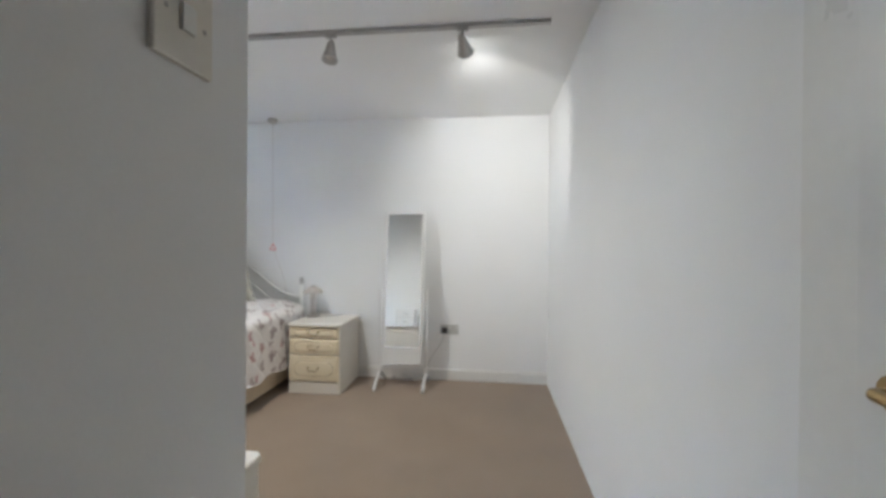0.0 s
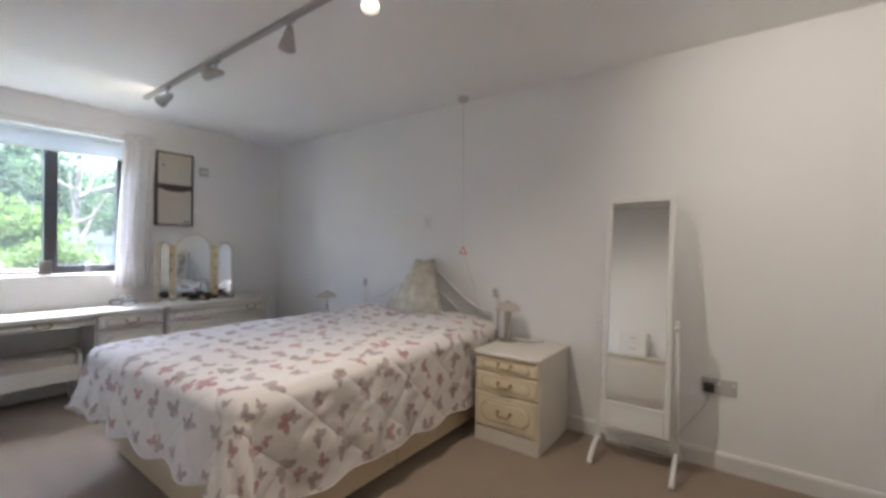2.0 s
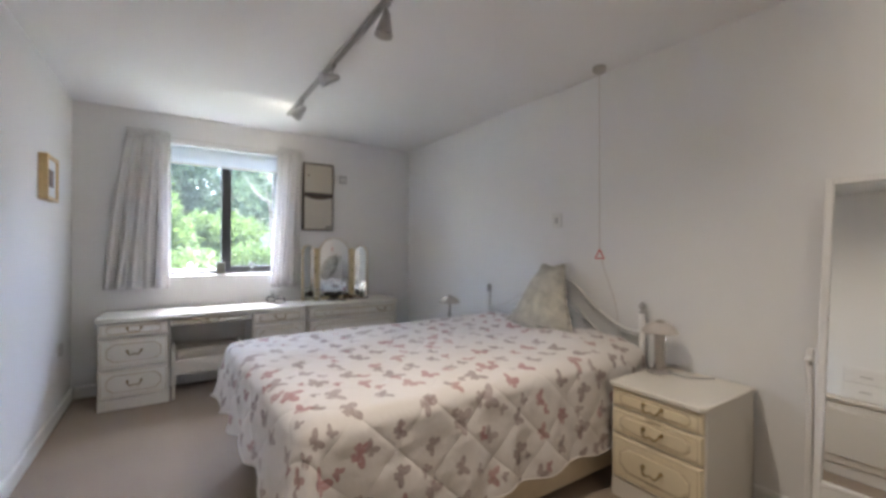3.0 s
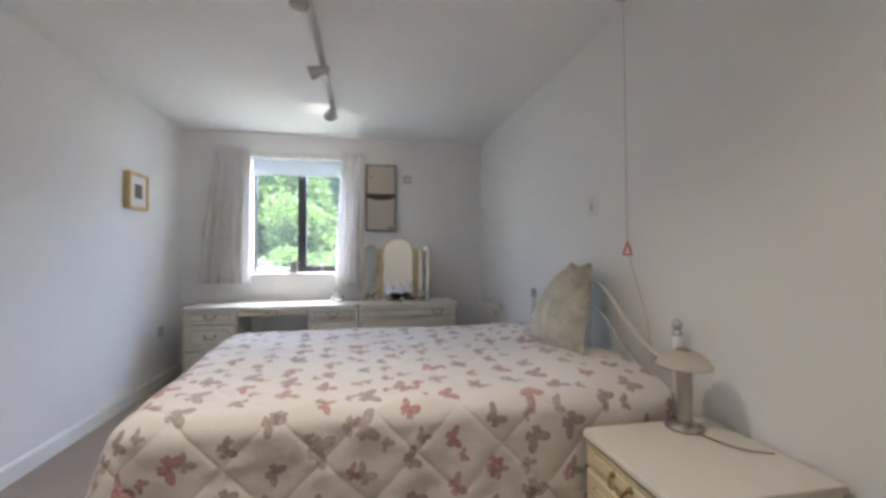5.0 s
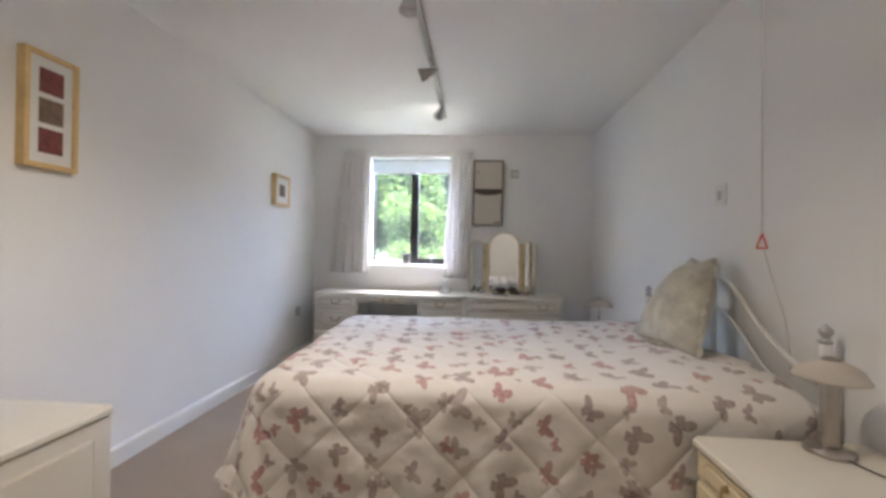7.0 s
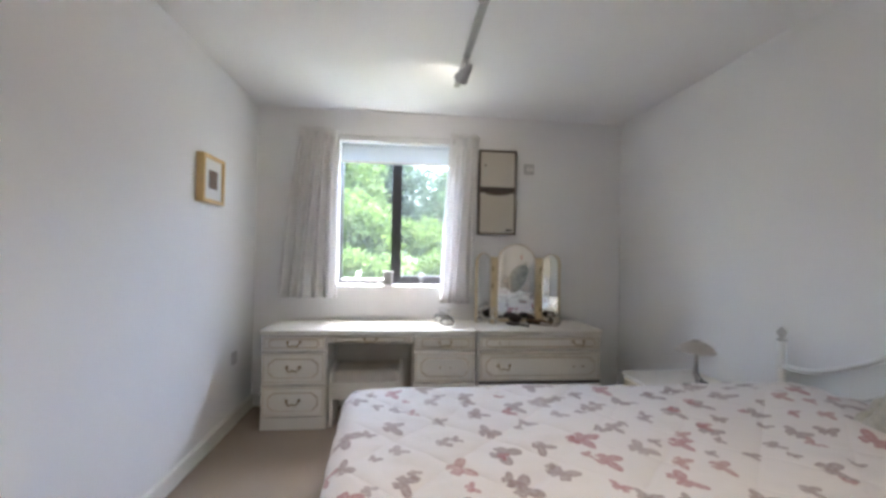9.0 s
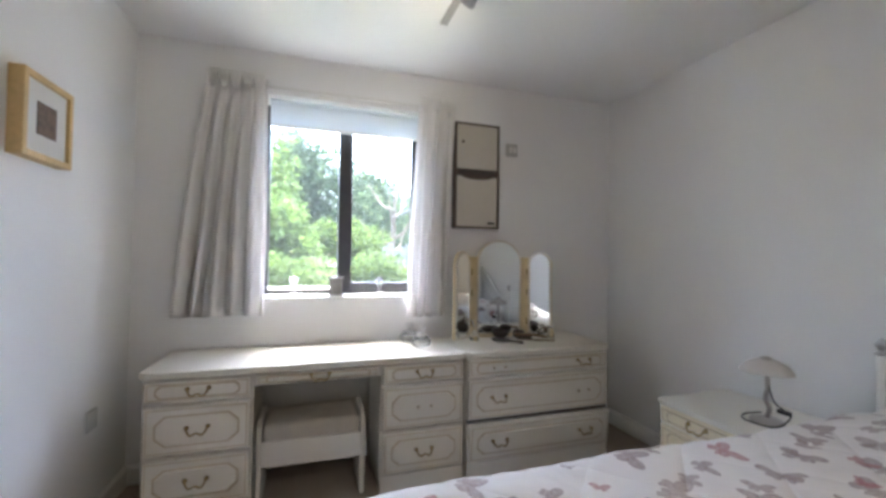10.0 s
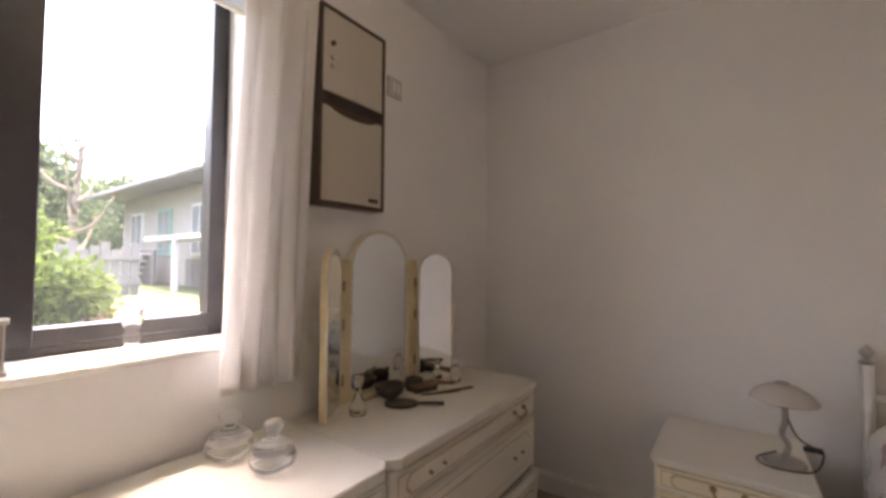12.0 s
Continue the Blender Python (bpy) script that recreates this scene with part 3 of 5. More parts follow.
def bedspread():
    """A quilt over the mattress: flat on top, rounded over the edges, hanging with a scalloped hem and flared corners."""
    rad = 0.07
    x0, x1, y0 = BX0 + 0.03, BX1 - 0.03, BY0 + 0.03
    side, foot = 0.50, 0.36
    bm = bmesh.new()
    lay = bm.loops.layers.uv.new("cloth")
    nu, nv = 230, 220
    s0, s1 = x0 - side, x1 + side
    t0, t1 = y0 - foot, BY1 - 0.02
    uvs, grid = {}, []
    for j in range(nv + 1):
        row = []
        for i in range(nu + 1):
            u, v = i / nu, j / nv
            s, t = s0 + (s1 - s0) * u, t0 + (t1 - t0) * v
            skew = -0.08 * (x1 - min(max(s, x0), x1)) / (x1 - x0)
            a = max(0.0, x0 - s, s - x1)
            b = max(0.0, y0 - t)
            if a > 0:
                a *= 1 + 0.02 * math.sin(2 * math.pi * t / 0.36 + 0.6) * (a / side) ** 2
            if b > 0:
                b *= 1 + 0.045 * math.sin(2 * math.pi * s / 0.33) * (b / foot) ** 2
            over = math.hypot(a / side, b / foot)
            if a > 0 and b > 0 and over > 1:
                a, b = a / over, b / over
            sx = -1 if s < x0 else 1
            e = math.hypot(a, b)
            px, py = min(max(s, x0), x1), max(t, y0)
            d1, d2 = [abs(q / 0.30 - round(q / 0.30)) * 0.30 / math.sqrt(2) for q in (s + t, s - t)]
            puff = (1 - math.exp(-d1 / 0.013)) * (1 - math.exp(-d2 / 0.013))
            puff = 0.0065 * puff + 0.012 * noise.noise((s * 3, t * 3, 1.0)) + 0.007 * noise.noise((s * 9, t * 9, 4.0)) + 0.0035 * noise.noise((s * 24 + 3 * t, t * 15, 7.0))
            pillow = sum(math.exp(-((s - c) / 0.30) ** 4) for c in (x0 + 0.34, x1 - 0.32)) / (1 + math.exp(min(60.0, -(t - 3.02) * 28)))
            if e <= 1e-6:
                n, z, ox, oy = (0, 0, 1), BTOP, 0.0, 0.0
            else:
                da, db = a / e, b / e
                qa = rad * math.pi / 2
                if e < qa:
                    out, z = rad * math.sin(e / rad), BTOP - rad * (1 - math.cos(e / rad))
                else:
                    h = e - qa
                    corner = 2 * da * db
                    fold = 0.011 * math.sin(22 * (t if a > b else s) + 1.3 * math.sin(5 * (s + t)))
                    out = rad + h * (0.05 * da * da + 0.16 * db * db + 0.20 * corner) + fold * min(1.0, h / 0.25)
                    z = BTOP - rad - h * (1 - 0.12 * corner)
                ox, oy = sx * da * out, -db * out
                n = (sx * da * 0.9, -db * 0.9, 0.2) if e > qa * 0.5 else (0, 0, 1)
            z = max(z, 0.012)
            p = Vector((px + ox + n[0] * puff, py + oy + n[1] * puff + skew * min(1.0, max(0.0, (BY1 - py) / 1.6)), z + n[2] * puff + 0.04 * pillow * max(0.0, 1 - e / 0.15)))
            w = bm.verts.new(p)
            uvs[w] = (s, t)
            row.append(w)
        grid.append(row)
    for j in range(nv):
        for i in range(nu):
            f = bm.faces.new((grid[j][i], grid[j][i + 1], grid[j + 1][i + 1], grid[j + 1][i]))
            for l in f.loops:
                l[lay].uv = uvs[l.vert]
    edge_walk = [(j, 0) for j in range(nv, 0, -1)] + [(0, i) for i in range(nu + 1)] + [(j, nu) for j in range(1, nv + 1)]
    grid_co = {k: grid[k[0]][k[1]].co.copy() for k in edge_walk}
    edge_walk = [k for n, k in enumerate(edge_walk) if n == 0 or (grid_co[k] - grid_co[edge_walk[n - 1]]).length > 0.002]
    ob = part("bedspread", bm, quilt_material(), smooth=True)
    sol = ob.modifiers.new("thickness", "SOLIDIFY")
    sol.thickness, sol.offset = 0.008, -1
    rim = [grid_co[k] for k in edge_walk]
    part("piping", tube(rim, 0.004, 6), M_QUILTHEM, ob, "white bound hem", smooth=True)
    return tagged(ob, "white quilted bedspread printed with mauve butterflies over bed", "bedspread")


def bed():
    b = thing("bed", pose((BX0 + BX1) / 2, BY0, 0), "double divan bed with white metal arched headboard", "bed")
    w, l = (BX1 - BX0) / 2, BY1 - BY0
    for y0, y1 in ((0.02, l * 0.46 - 0.002), (l * 0.46 + 0.002, l)):
        part("divan_base", box(-w + 0.01, w - 0.01, y0, y1, 0.045, 0.36, 0.015, 3), M_DIVAN, b, "beige damask divan base")
    part("mattress", box(-w, w, 0.0, l, 0.362, BTOP - 0.012, 0.05, 4), M_MOUNT, b, smooth=True)
    for x in (-w + 0.08, w - 0.08):
        for y in (0.1, l * 0.46, l - 0.1):
            part("castor", lathe([(0.0, 0.0), (0.022, 0.0), (0.022, 0.03), (0.012, 0.046), (0.0, 0.046)], 10, (x, y, 0)), M_BLACK, b)
    return b


bed()
bedspread()


def headboard():
    hb = thing("headboard", pose(0, 3.445, 0), "white metal arched headboard with turned posts and finials", "headboard")
    xl, xr, xc = -2.782, -1.375, -2.02
    for x, top in ((xl, 0.86), (xr, 0.86)):
        p = part("post", tube([(x, 0, 0), (x, 0, top)], 0.017, 12), M_WHITEWOOD, hb, smooth=True)
        part("finial", lathe([(0.017, 0), (0.022, 0.004), (0.022, 0.01), (0.010, 0.016), (0.012, 0.022), (0.021, 0.036), (0.021, 0.046), (0.012, 0.058), (0.006, 0.064), (0.0, 0.07)], 14, (x, 0, top)), M_SPOT, p, smooth=True)
    part("centre_post", tube([(xc, 0, 0.4), (xc, 0, 1.05)], 0.014, 10), M_WHITEWOOD, hb, smooth=True)
    part("centre_cap", lathe([(0.018, 0), (0.022, 0.01), (0.022, 0.07), (0.016, 0.08), (0.0, 0.082)], 14, (xc, 0, 1.03)), M_WHITEWOOD, hb, smooth=True)
    for x in (xl, xr):
        d = xc - x
        part("arch_rail", tube(arc([(x, 0, 0.74), (x + d * 0.22, 0, 0.76), (x + d * 0.5, 0, 0.86), (x + d * 0.78, 0, 1.0), (xc, 0, 1.045)], 8), 0.011, 8), M_WHITEWOOD, hb, smooth=True)
        part("lower_rail", tube(arc([(x, 0, 0.62), (x + d * 0.4, 0, 0.68), (x + d * 0.75, 0, 0.84), (xc, 0, 0.90)], 8), 0.008, 8), M_WHITEWOOD, hb, smooth=True)
    part("cross_rail", tube([(xl, 0, 0.42), (xr, 0, 0.42)], 0.011, 8), M_WHITEWOOD, hb, smooth=True)
    return hb


headboard()


def leaning(x, y, size):
    """The slumped outline of the cushion: wide below, drawn in to a peak above."""
    f = min(1.0, max(0.0, y / size + 0.5))
    return x * (1.10 - 0.74 * f) + 0.115 - 0.01 * f, y


def cushion(m, size, thick, label):
    """A puffed square cushion with a frilled edge."""
    c = thing("cushion", m, label, "cushion")
    n = 22
    bm = bmesh.new()
    for side in (1, -1):
        g = []
        for j in range(n + 1):
            row = []
            for i in range(n + 1):
                u, v = 2 * i / n - 1, 2 * j / n - 1
                k = 1 - 0.10 * (1 - abs(u)) * abs(v) ** 3
                kv = 1 - 0.10 * (1 - abs(v)) * abs(u) ** 3
                h = thick / 2 * ((1 - u * u) * (1 - v * v)) ** 0.6 + 0.006 * noise.noise((u * 3, v * 3, side * 5.0)) * (1 - u * u) * (1 - v * v)
                row.append(bm.verts.new((*leaning(u * size / 2 * kv, v * size / 2 * k, size), side * h)))
            g.append(row)
        for j in range(n):
            for i in range(n):
                bm.faces.new((g[j][i], g[j][i + 1], g[j + 1][i + 1], g[j + 1][i]))
    bmesh.ops.remove_doubles(bm, verts=bm.verts, dist=0.0005)
    part("cover", bm, M_CUSHION, c, smooth=True)
    bm = bmesh.new()
    ring = []
    steps = 160
    for k in range(steps):
        s = 4 * k / steps
        q, f = int(s), 2 * (s - int(s)) - 1
        u, v = ((f, -1), (1, f), (-f, 1), (-1, -f))[q]
        kv = 1 - 0.10 * (1 - abs(v)) * abs(u) ** 3
        ku = 1 - 0.10 * (1 - abs(u)) * abs(v) ** 3
        x, y = u * size / 2 * kv, v * size / 2 * ku
        wob = 0.010 * math.sin(k * 1.35)
        a, b = bm.verts.new((*leaning(x * 0.985, y * 0.985, size), 0)), bm.verts.new((*leaning(x * 1.12, y * 1.10, size), wob))
        ring.append((a, b))
    for k in range(steps):
        (a, b), (c2, d) = ring[k], ring[(k + 1) % steps]
        bm.faces.new((a, b, d, c2))
    frill = part("frill", bm, M_CUSHION, c, "frilled fabric edge", smooth=True)
    frill.modifiers.new("thickness", "SOLIDIFY").thickness = 0.003
    return c


cushion(Matrix.Translation((-2.085, 3.255, 0.905)) @ Matrix.Rotation(radians(8), 4, "Z") @ Matrix.Rotation(radians(64), 4, "X"),
        0.46, 0.24, "sage and cream patterned frilled cushion leaning on headboard")


# ---- cheval mirror ----
def cheval_mirror():
    c = thing("cheval_mirror", pose(-0.365, 3.285, 0), "tall white-framed freestanding cheval mirror tilted slightly back", "mirror")
    for x in (-0.205, 0.205):
        p = part("post", box(x - 0.011, x + 0.011, -0.012, 0.012, 0.09, 0.84, 0.004), M_WHITEWOOD, c)
        part("pivot_knob", tube([(x, -0.012, 0.80), (x, -0.02, 0.80), (x, -0.028, 0.80)], [0.008, 0.014, 0.010], 12), M_WHITEWOOD, p, smooth=True)
        for s in (1, -1):
            bm = bmesh.new()
            pts = [(s * q[0] * (1.0 if s > 0 else 0.75), q[1]) for q in arc([(0.0, 0.11, 0), (-0.08, 0.09, 0), (-0.15, 0.05, 0), (-0.19, 0.016, 0)], 5)]
            tube([(x, y, z) for y, z in pts], 0.014, 8, bm)
            part("foot", bm, M_WHITEWOOD, c, smooth=True)
    part("apron", box(-0.194, 0.194, -0.008, 0.008, 0.125, 0.165, 0.003), M_WHITEWOOD, c)
    w, z0, z1, fr = 0.18, 0.20, 1.535, 0.026
    piv = 0.80
    tilt = Matrix.Translation((0, 0, piv)) @ Matrix.Rotation(radians(-TILT_BACK), 4, "X") @ Matrix.Translation((0, 0, -piv))
    def put(name, bm, material, label=""):
        bmesh.ops.transform(bm, matrix=tilt, verts=bm.verts)
        return part(name, bm, material, c, label)
    put("side_frame", box(-w, -w + fr, -0.014, 0.012, z0, z1, 0.004), M_WHITEWOOD)
    put("side_frame", box(w - fr, w, -0.014, 0.012, z0, z1, 0.004), M_WHITEWOOD)
    put("top_frame", box(-w + fr, w - fr, -0.013, 0.011, z1 - fr, z1, 0.004), M_WHITEWOOD)
    put("bottom_frame", box(-w + fr, w - fr, -0.013, 0.011, z0, z0 + 0.125, 0.004), M_WHITEWOOD)
    put("moulding", box(-w + fr, w - fr, -0.019, 0.011, z0 + 0.1255, z0 + 0.145, 0.005, 3), M_WHITEWOOD)
    put("backing", box(-w + fr, w - fr, 0.002, 0.008, z0 + 0.146, z1 - fr), M_WHITEWOOD)
    put("mirror_glass", box(-w + fr, w - fr, -0.004, 0.0, z0 + 0.146, z1 - fr), M_MIRROR, "silvered mirror glass")
    return c


TILT_BACK = 6.1
cheval_mirror()


# ---- ceiling track ----
def track_light():
    t = thing("track_light", pose(0, 1.957, H), "silver ceiling track with six adjustable spotlights", "track light")
    part("rail", box(-3.72, 0.68, -0.017, 0.017, -0.02, 0.0, 0.003), M_TRACK, t)
    for x in (-3.724, 0.684):
        part("end_cap", box(x - 0.004, x + 0.004, -0.018, 0.018, -0.021, 0.0, 0.002), M_TRACK, t)
    for x, turn, tilt, lit in SPOTS:
        head = part("adapter", box(x - 0.03, x + 0.03, -0.014, 0.014, -0.034, -0.020, 0.003), M_TRACK, t)
        part("stem", tube([(x, 0, -0.034), (x, 0, -0.075)], 0.006, 8), M_SPOT, head, smooth=True)
        bm = lathe([(0.0, 0.05), (0.012, 0.048), (0.020, 0.03), (0.026, 0.0), (0.036, -0.04), (0.043, -0.065), (0.044, -0.072), (0.040, -0.071), (0.030, -0.045), (0.0, -0.04)], 20)
        m = Matrix.Translation((x, 0, -0.095)) @ Matrix.Rotation(radians(turn), 4, "Z") @ Matrix.Rotation(radians(tilt), 4, "Y")
        bmesh.ops.transform(bm, matrix=m, verts=bm.verts)
        part("shade", bm, M_SPOT, head, smooth=True)
        bm = lathe([(0.0, -0.046), (0.012, -0.048), (0.020, -0.054), (0.015, -0.060), (0.0, -0.062)], 16)
        bmesh.ops.transform(bm, matrix=m, verts=bm.verts)
        part("bulb", bm, M_BULB if lit else M_OPAL, head, "glowing reflector bulb" if lit else "unlit reflector bulb", smooth=True)
        if lit:
            lamp = new("spot_lamp", bpy.data.lights.new("spot_lamp", "SPOT"))
            lamp.data.energy, lamp.data.color = lit, (1.0, 0.84, 0.69)
            lamp.data.spot_size, lamp.data.spot_blend, lamp.data.shadow_soft_size = radians(98 if x > 0 else 164), 1.0, 0.03
            lamp.matrix_world = Matrix.Translation((0, 1.957, H)) @ m @ Matrix.Translation((0, 0, -0.08))
    return t


M_BULB, _t, _b = links_of("lit_bulb")
_b.inputs["Base Color"].default_value = (1, 0.9, 0.75, 1)
_b.inputs["Emission Color"].default_value = (1.0, 0.86, 0.68, 1)
_b.inputs["Emission Strength"].default_value = 3.0
# place along the track, turn, tilt from straight down, watts when lit
SPOTS = [(0.23, -100, 70, 0.95), (-0.50, 90, 10, 0.0), (-1.18, 150, 16, 1.9), (-1.77, 90, 8, 0.0), (-2.55, 90, 70, 0.0), (-3.30, 20, 70, 0.09)]
track_light()


# ---- wall fittings and pictures ----
def wall_heater():
    h = thing("wall_heater", pose(XW, 2.388, 1.41), "brown steel wall heater with two cream front panels", "heater")
    w, d, t = 0.158, 0.072, 0.70
    part("body", box(0.0, d - 0.012, -w, w, 0.0, t, 0.004), M_HEATERBROWN, h)
    for y0, y1, z0, z1 in ((-w, -w + 0.012, 0, t), (w - 0.012, w, 0, t), (-w + 0.012, w - 0.012, 0, 0.012), (-w + 0.012, w - 0.012, t - 0.012, t)):
        part("trim", box(d - 0.012, d, y0, y1, z0, z1, 0.002), M_HEATERBROWN, h)
    for z0, z1 in ((0.014, 0.345), (0.395, t - 0.014)):
        part("front_panel", box(d - 0.014, d - 0.003, -w + 0.014, w - 0.014, z0, z1, 0.003), M_HEATERCREAM, h, "cream enamelled front panel")
    out = [(-w + 0.014, 0.392), (w - 0.014, 0.392), (w - 0.014, 0.350)] + [(w * 0.72 * math.cos(a), 0.350 - 0.026 * math.sin(a)) for a in [math.pi * k / 10 for k in range(11)]] + [(-w + 0.014, 0.350)]
    g = part("outlet", slab(out, d - 0.010, d - 0.001, "x"), M_HEATERBROWN, h, "dark curved air outlet")
    for k in range(5):
        part("louvre", box(d - 0.002, d + 0.002, -w + 0.03, w - 0.03, 0.354 + k * 0.0075, 0.357 + k * 0.0075), M_BLACK, g)
    part("badge", box(d - 0.004, d - 0.001, 0.075, 0.125, 0.03, 0.045, 0.001), M_BLACK, h, "small dark badge")
    for z, m in ((0.57, M_HEATERBROWN), (0.52, M_GREYPLATE), (0.49, M_GREYPLATE)):
        part("knob", tube([(d - 0.004, -0.105, z), (d + 0.006, -0.105, z)], 0.009, 12), m, h)
    return h


wall_heater()


def plate(name, m, w, hgt, label, category, extra=(), material=M_PLASTIC):
    """A wall plate whose face looks along local -y, with its details."""
    p = thing(name, m, label, category)
    part("face_plate", box(-w / 2, w / 2, -0.010, 0.0, -hgt / 2, hgt / 2, 0.003), material, p)
    for nm, b, mm in extra:
        part(nm, box(*b, 0.001), mm, p)
    return p


plate("light_switch", pose(-2.068, YN, 1.445), 0.088, 0.110, "white plastic switch plate on wall above bed", "switch", [("rocker", (-0.013, 0.013, -0.016, -0.010, -0.022, 0.022), M_GREYPLATE)])
plate("heater_switch", pose(XW, 2.672, 1.975, 0, 0, 90), 0.088, 0.088, "grey fused switch plate beside wall heater", "switch", [("rocker", (-0.02, 0.0, -0.015, -0.010, -0.02, 0.02), M_PLASTIC), ("fuse_cover", (0.012, 0.03, -0.013, -0.010, -0.02, 0.02), M_PLASTIC)], M_GREYPLATE)
plate("wall_socket", pose(0.022, YN, 0.462), 0.165, 0.088, "double wall socket above skirting board", "socket", [("rocker", (-0.005, 0.008, -0.014, -0.010, 0.01, 0.03), M_PLASTIC), ("rocker", (0.062, 0.075, -0.014, -0.010, 0.01, 0.03), M_PLASTIC)], M_GREYPLATE)
plate("wall_socket", pose(-3.99, YS, 0.48, 0, 0, 180), 0.088, 0.088, "single wall socket low on the wall", "socket", (), M_GREYPLATE)
plate("light_switch", pose(-0.025, 0.287, 1.51, 0, 0, 90), 0.105, 0.125, "cream light switch plate in the entrance lobby", "switch",
      [("rocker", (-0.012, 0.012, -0.016, -0.010, -0.018, 0.018), M_PLASTIC), ("screw", (-0.037, -0.031, -0.0115, -0.010, -0.003, 0.003), M_STEEL), ("screw", (0.031, 0.037, -0.0115, -0.010, -0.003, 0.003), M_STEEL)], M_CREAM)

plug = thing("plug", pose(-0.022, YN - 0.011, 0.458), "black three-pin plug with grey flex in socket", "plug")
part("plug_body", box(-0.026, 0.026, -0.040, 0.0, -0.026, 0.024, 0.010, 3), M_BLACK, plug)
part("flex", tube(arc([(0, -0.03, -0.02), (-0.02, -0.04, -0.10), (-0.10, -0.05, -0.22), (-0.15, -0.05, -0.32), (-0.165, -0.06, -0.42), (-0.26, -0.06, -0.449), (-0.45, -0.045, -0.452), (-0.62, -0.05, -0.45)], 6), 0.0035, 6), M_GREYPLATE, plug, smooth=True)


def picture(m, w, hgt, squares, depth, label):
    """A wooden box frame, a white mount and small prints; faces local -y."""
    p = thing("picture", m, label, "picture", "framed prints")
    f = 0.022
    for b in ((-w / 2, -w / 2 + f, -depth, 0, -hgt / 2, hgt / 2), (w / 2 - f, w / 2, -depth, 0, -hgt / 2, hgt / 2),
              (-w / 2 + f, w / 2 - f, -depth, 0, -hgt / 2, -hgt / 2 + f), (-w / 2 + f, w / 2 - f, -depth, 0, hgt / 2 - f, hgt / 2)):
        part("frame_bar", box(*b, 0.003), M_PINE, p)
    part("mount", box(-w / 2 + f, w / 2 - f, -depth + 0.012, -0.004, -hgt / 2 + f, hgt / 2 - f), M_MOUNT, p)
    for z, s, mm in squares:
        part("print", box(-s / 2, s / 2, -depth + 0.009, -depth + 0.012, z - s * 0.52, z + s * 0.52), mm, p)
    return p


picture(pose(-3.548, YS, 1.66, 0, 0, 180), 0.275, 0.28, [(0.0, 0.105, M_ARTBROWN)], 0.045, "small square print in deep pale wooden frame")
picture(pose(-1.500, YS, 1.697, 0, 0, 180), 0.222, 0.483, [(0.125, 0.098, M_ARTRED), (0.0, 0.098, M_ARTBROWN), (-0.125, 0.098, M_ARTRED)], 0.042, "tall pale wood frame holding three square prints")

cord = thing("pull_cord", pose(-1.65, 3.40, H), "ceiling alarm pull cord with red triangle handle", "pull cord")
part("ceiling_rose", lathe([(0.0, 0.0), (0.042, 0.0), (0.042, -0.02), (0.030, -0.034), (0.0, -0.036)], 20), M_GREYPLATE, cord, smooth=True)
part("cord", tube([(0, 0, -0.03), (0.001, 0.01, -0.6), (0, 0.02, -1.165)], 0.0022, 6), M_CORD, cord)
bm = bmesh.new()
tri = [(0, 0.02, -1.165), (0.031, 0.02, -1.222), (-0.031, 0.02, -1.222)]
for a in range(3):
    tube([tri[a], tri[(a + 1) % 3]], 0.0042, 8, bm)
part("triangle_handle", bm, M_RED, cord, "red plastic triangle")
part("cord_tail", tube(arc([(0.01, 0.02, -1.222), (0.055, 0.03, -1.36), (0.095, 0.045, -1.49), (0.115, 0.05, -1.62), (0.122, 0.05, -1.70)], 5), 0.002, 6), M_CORD, cord)


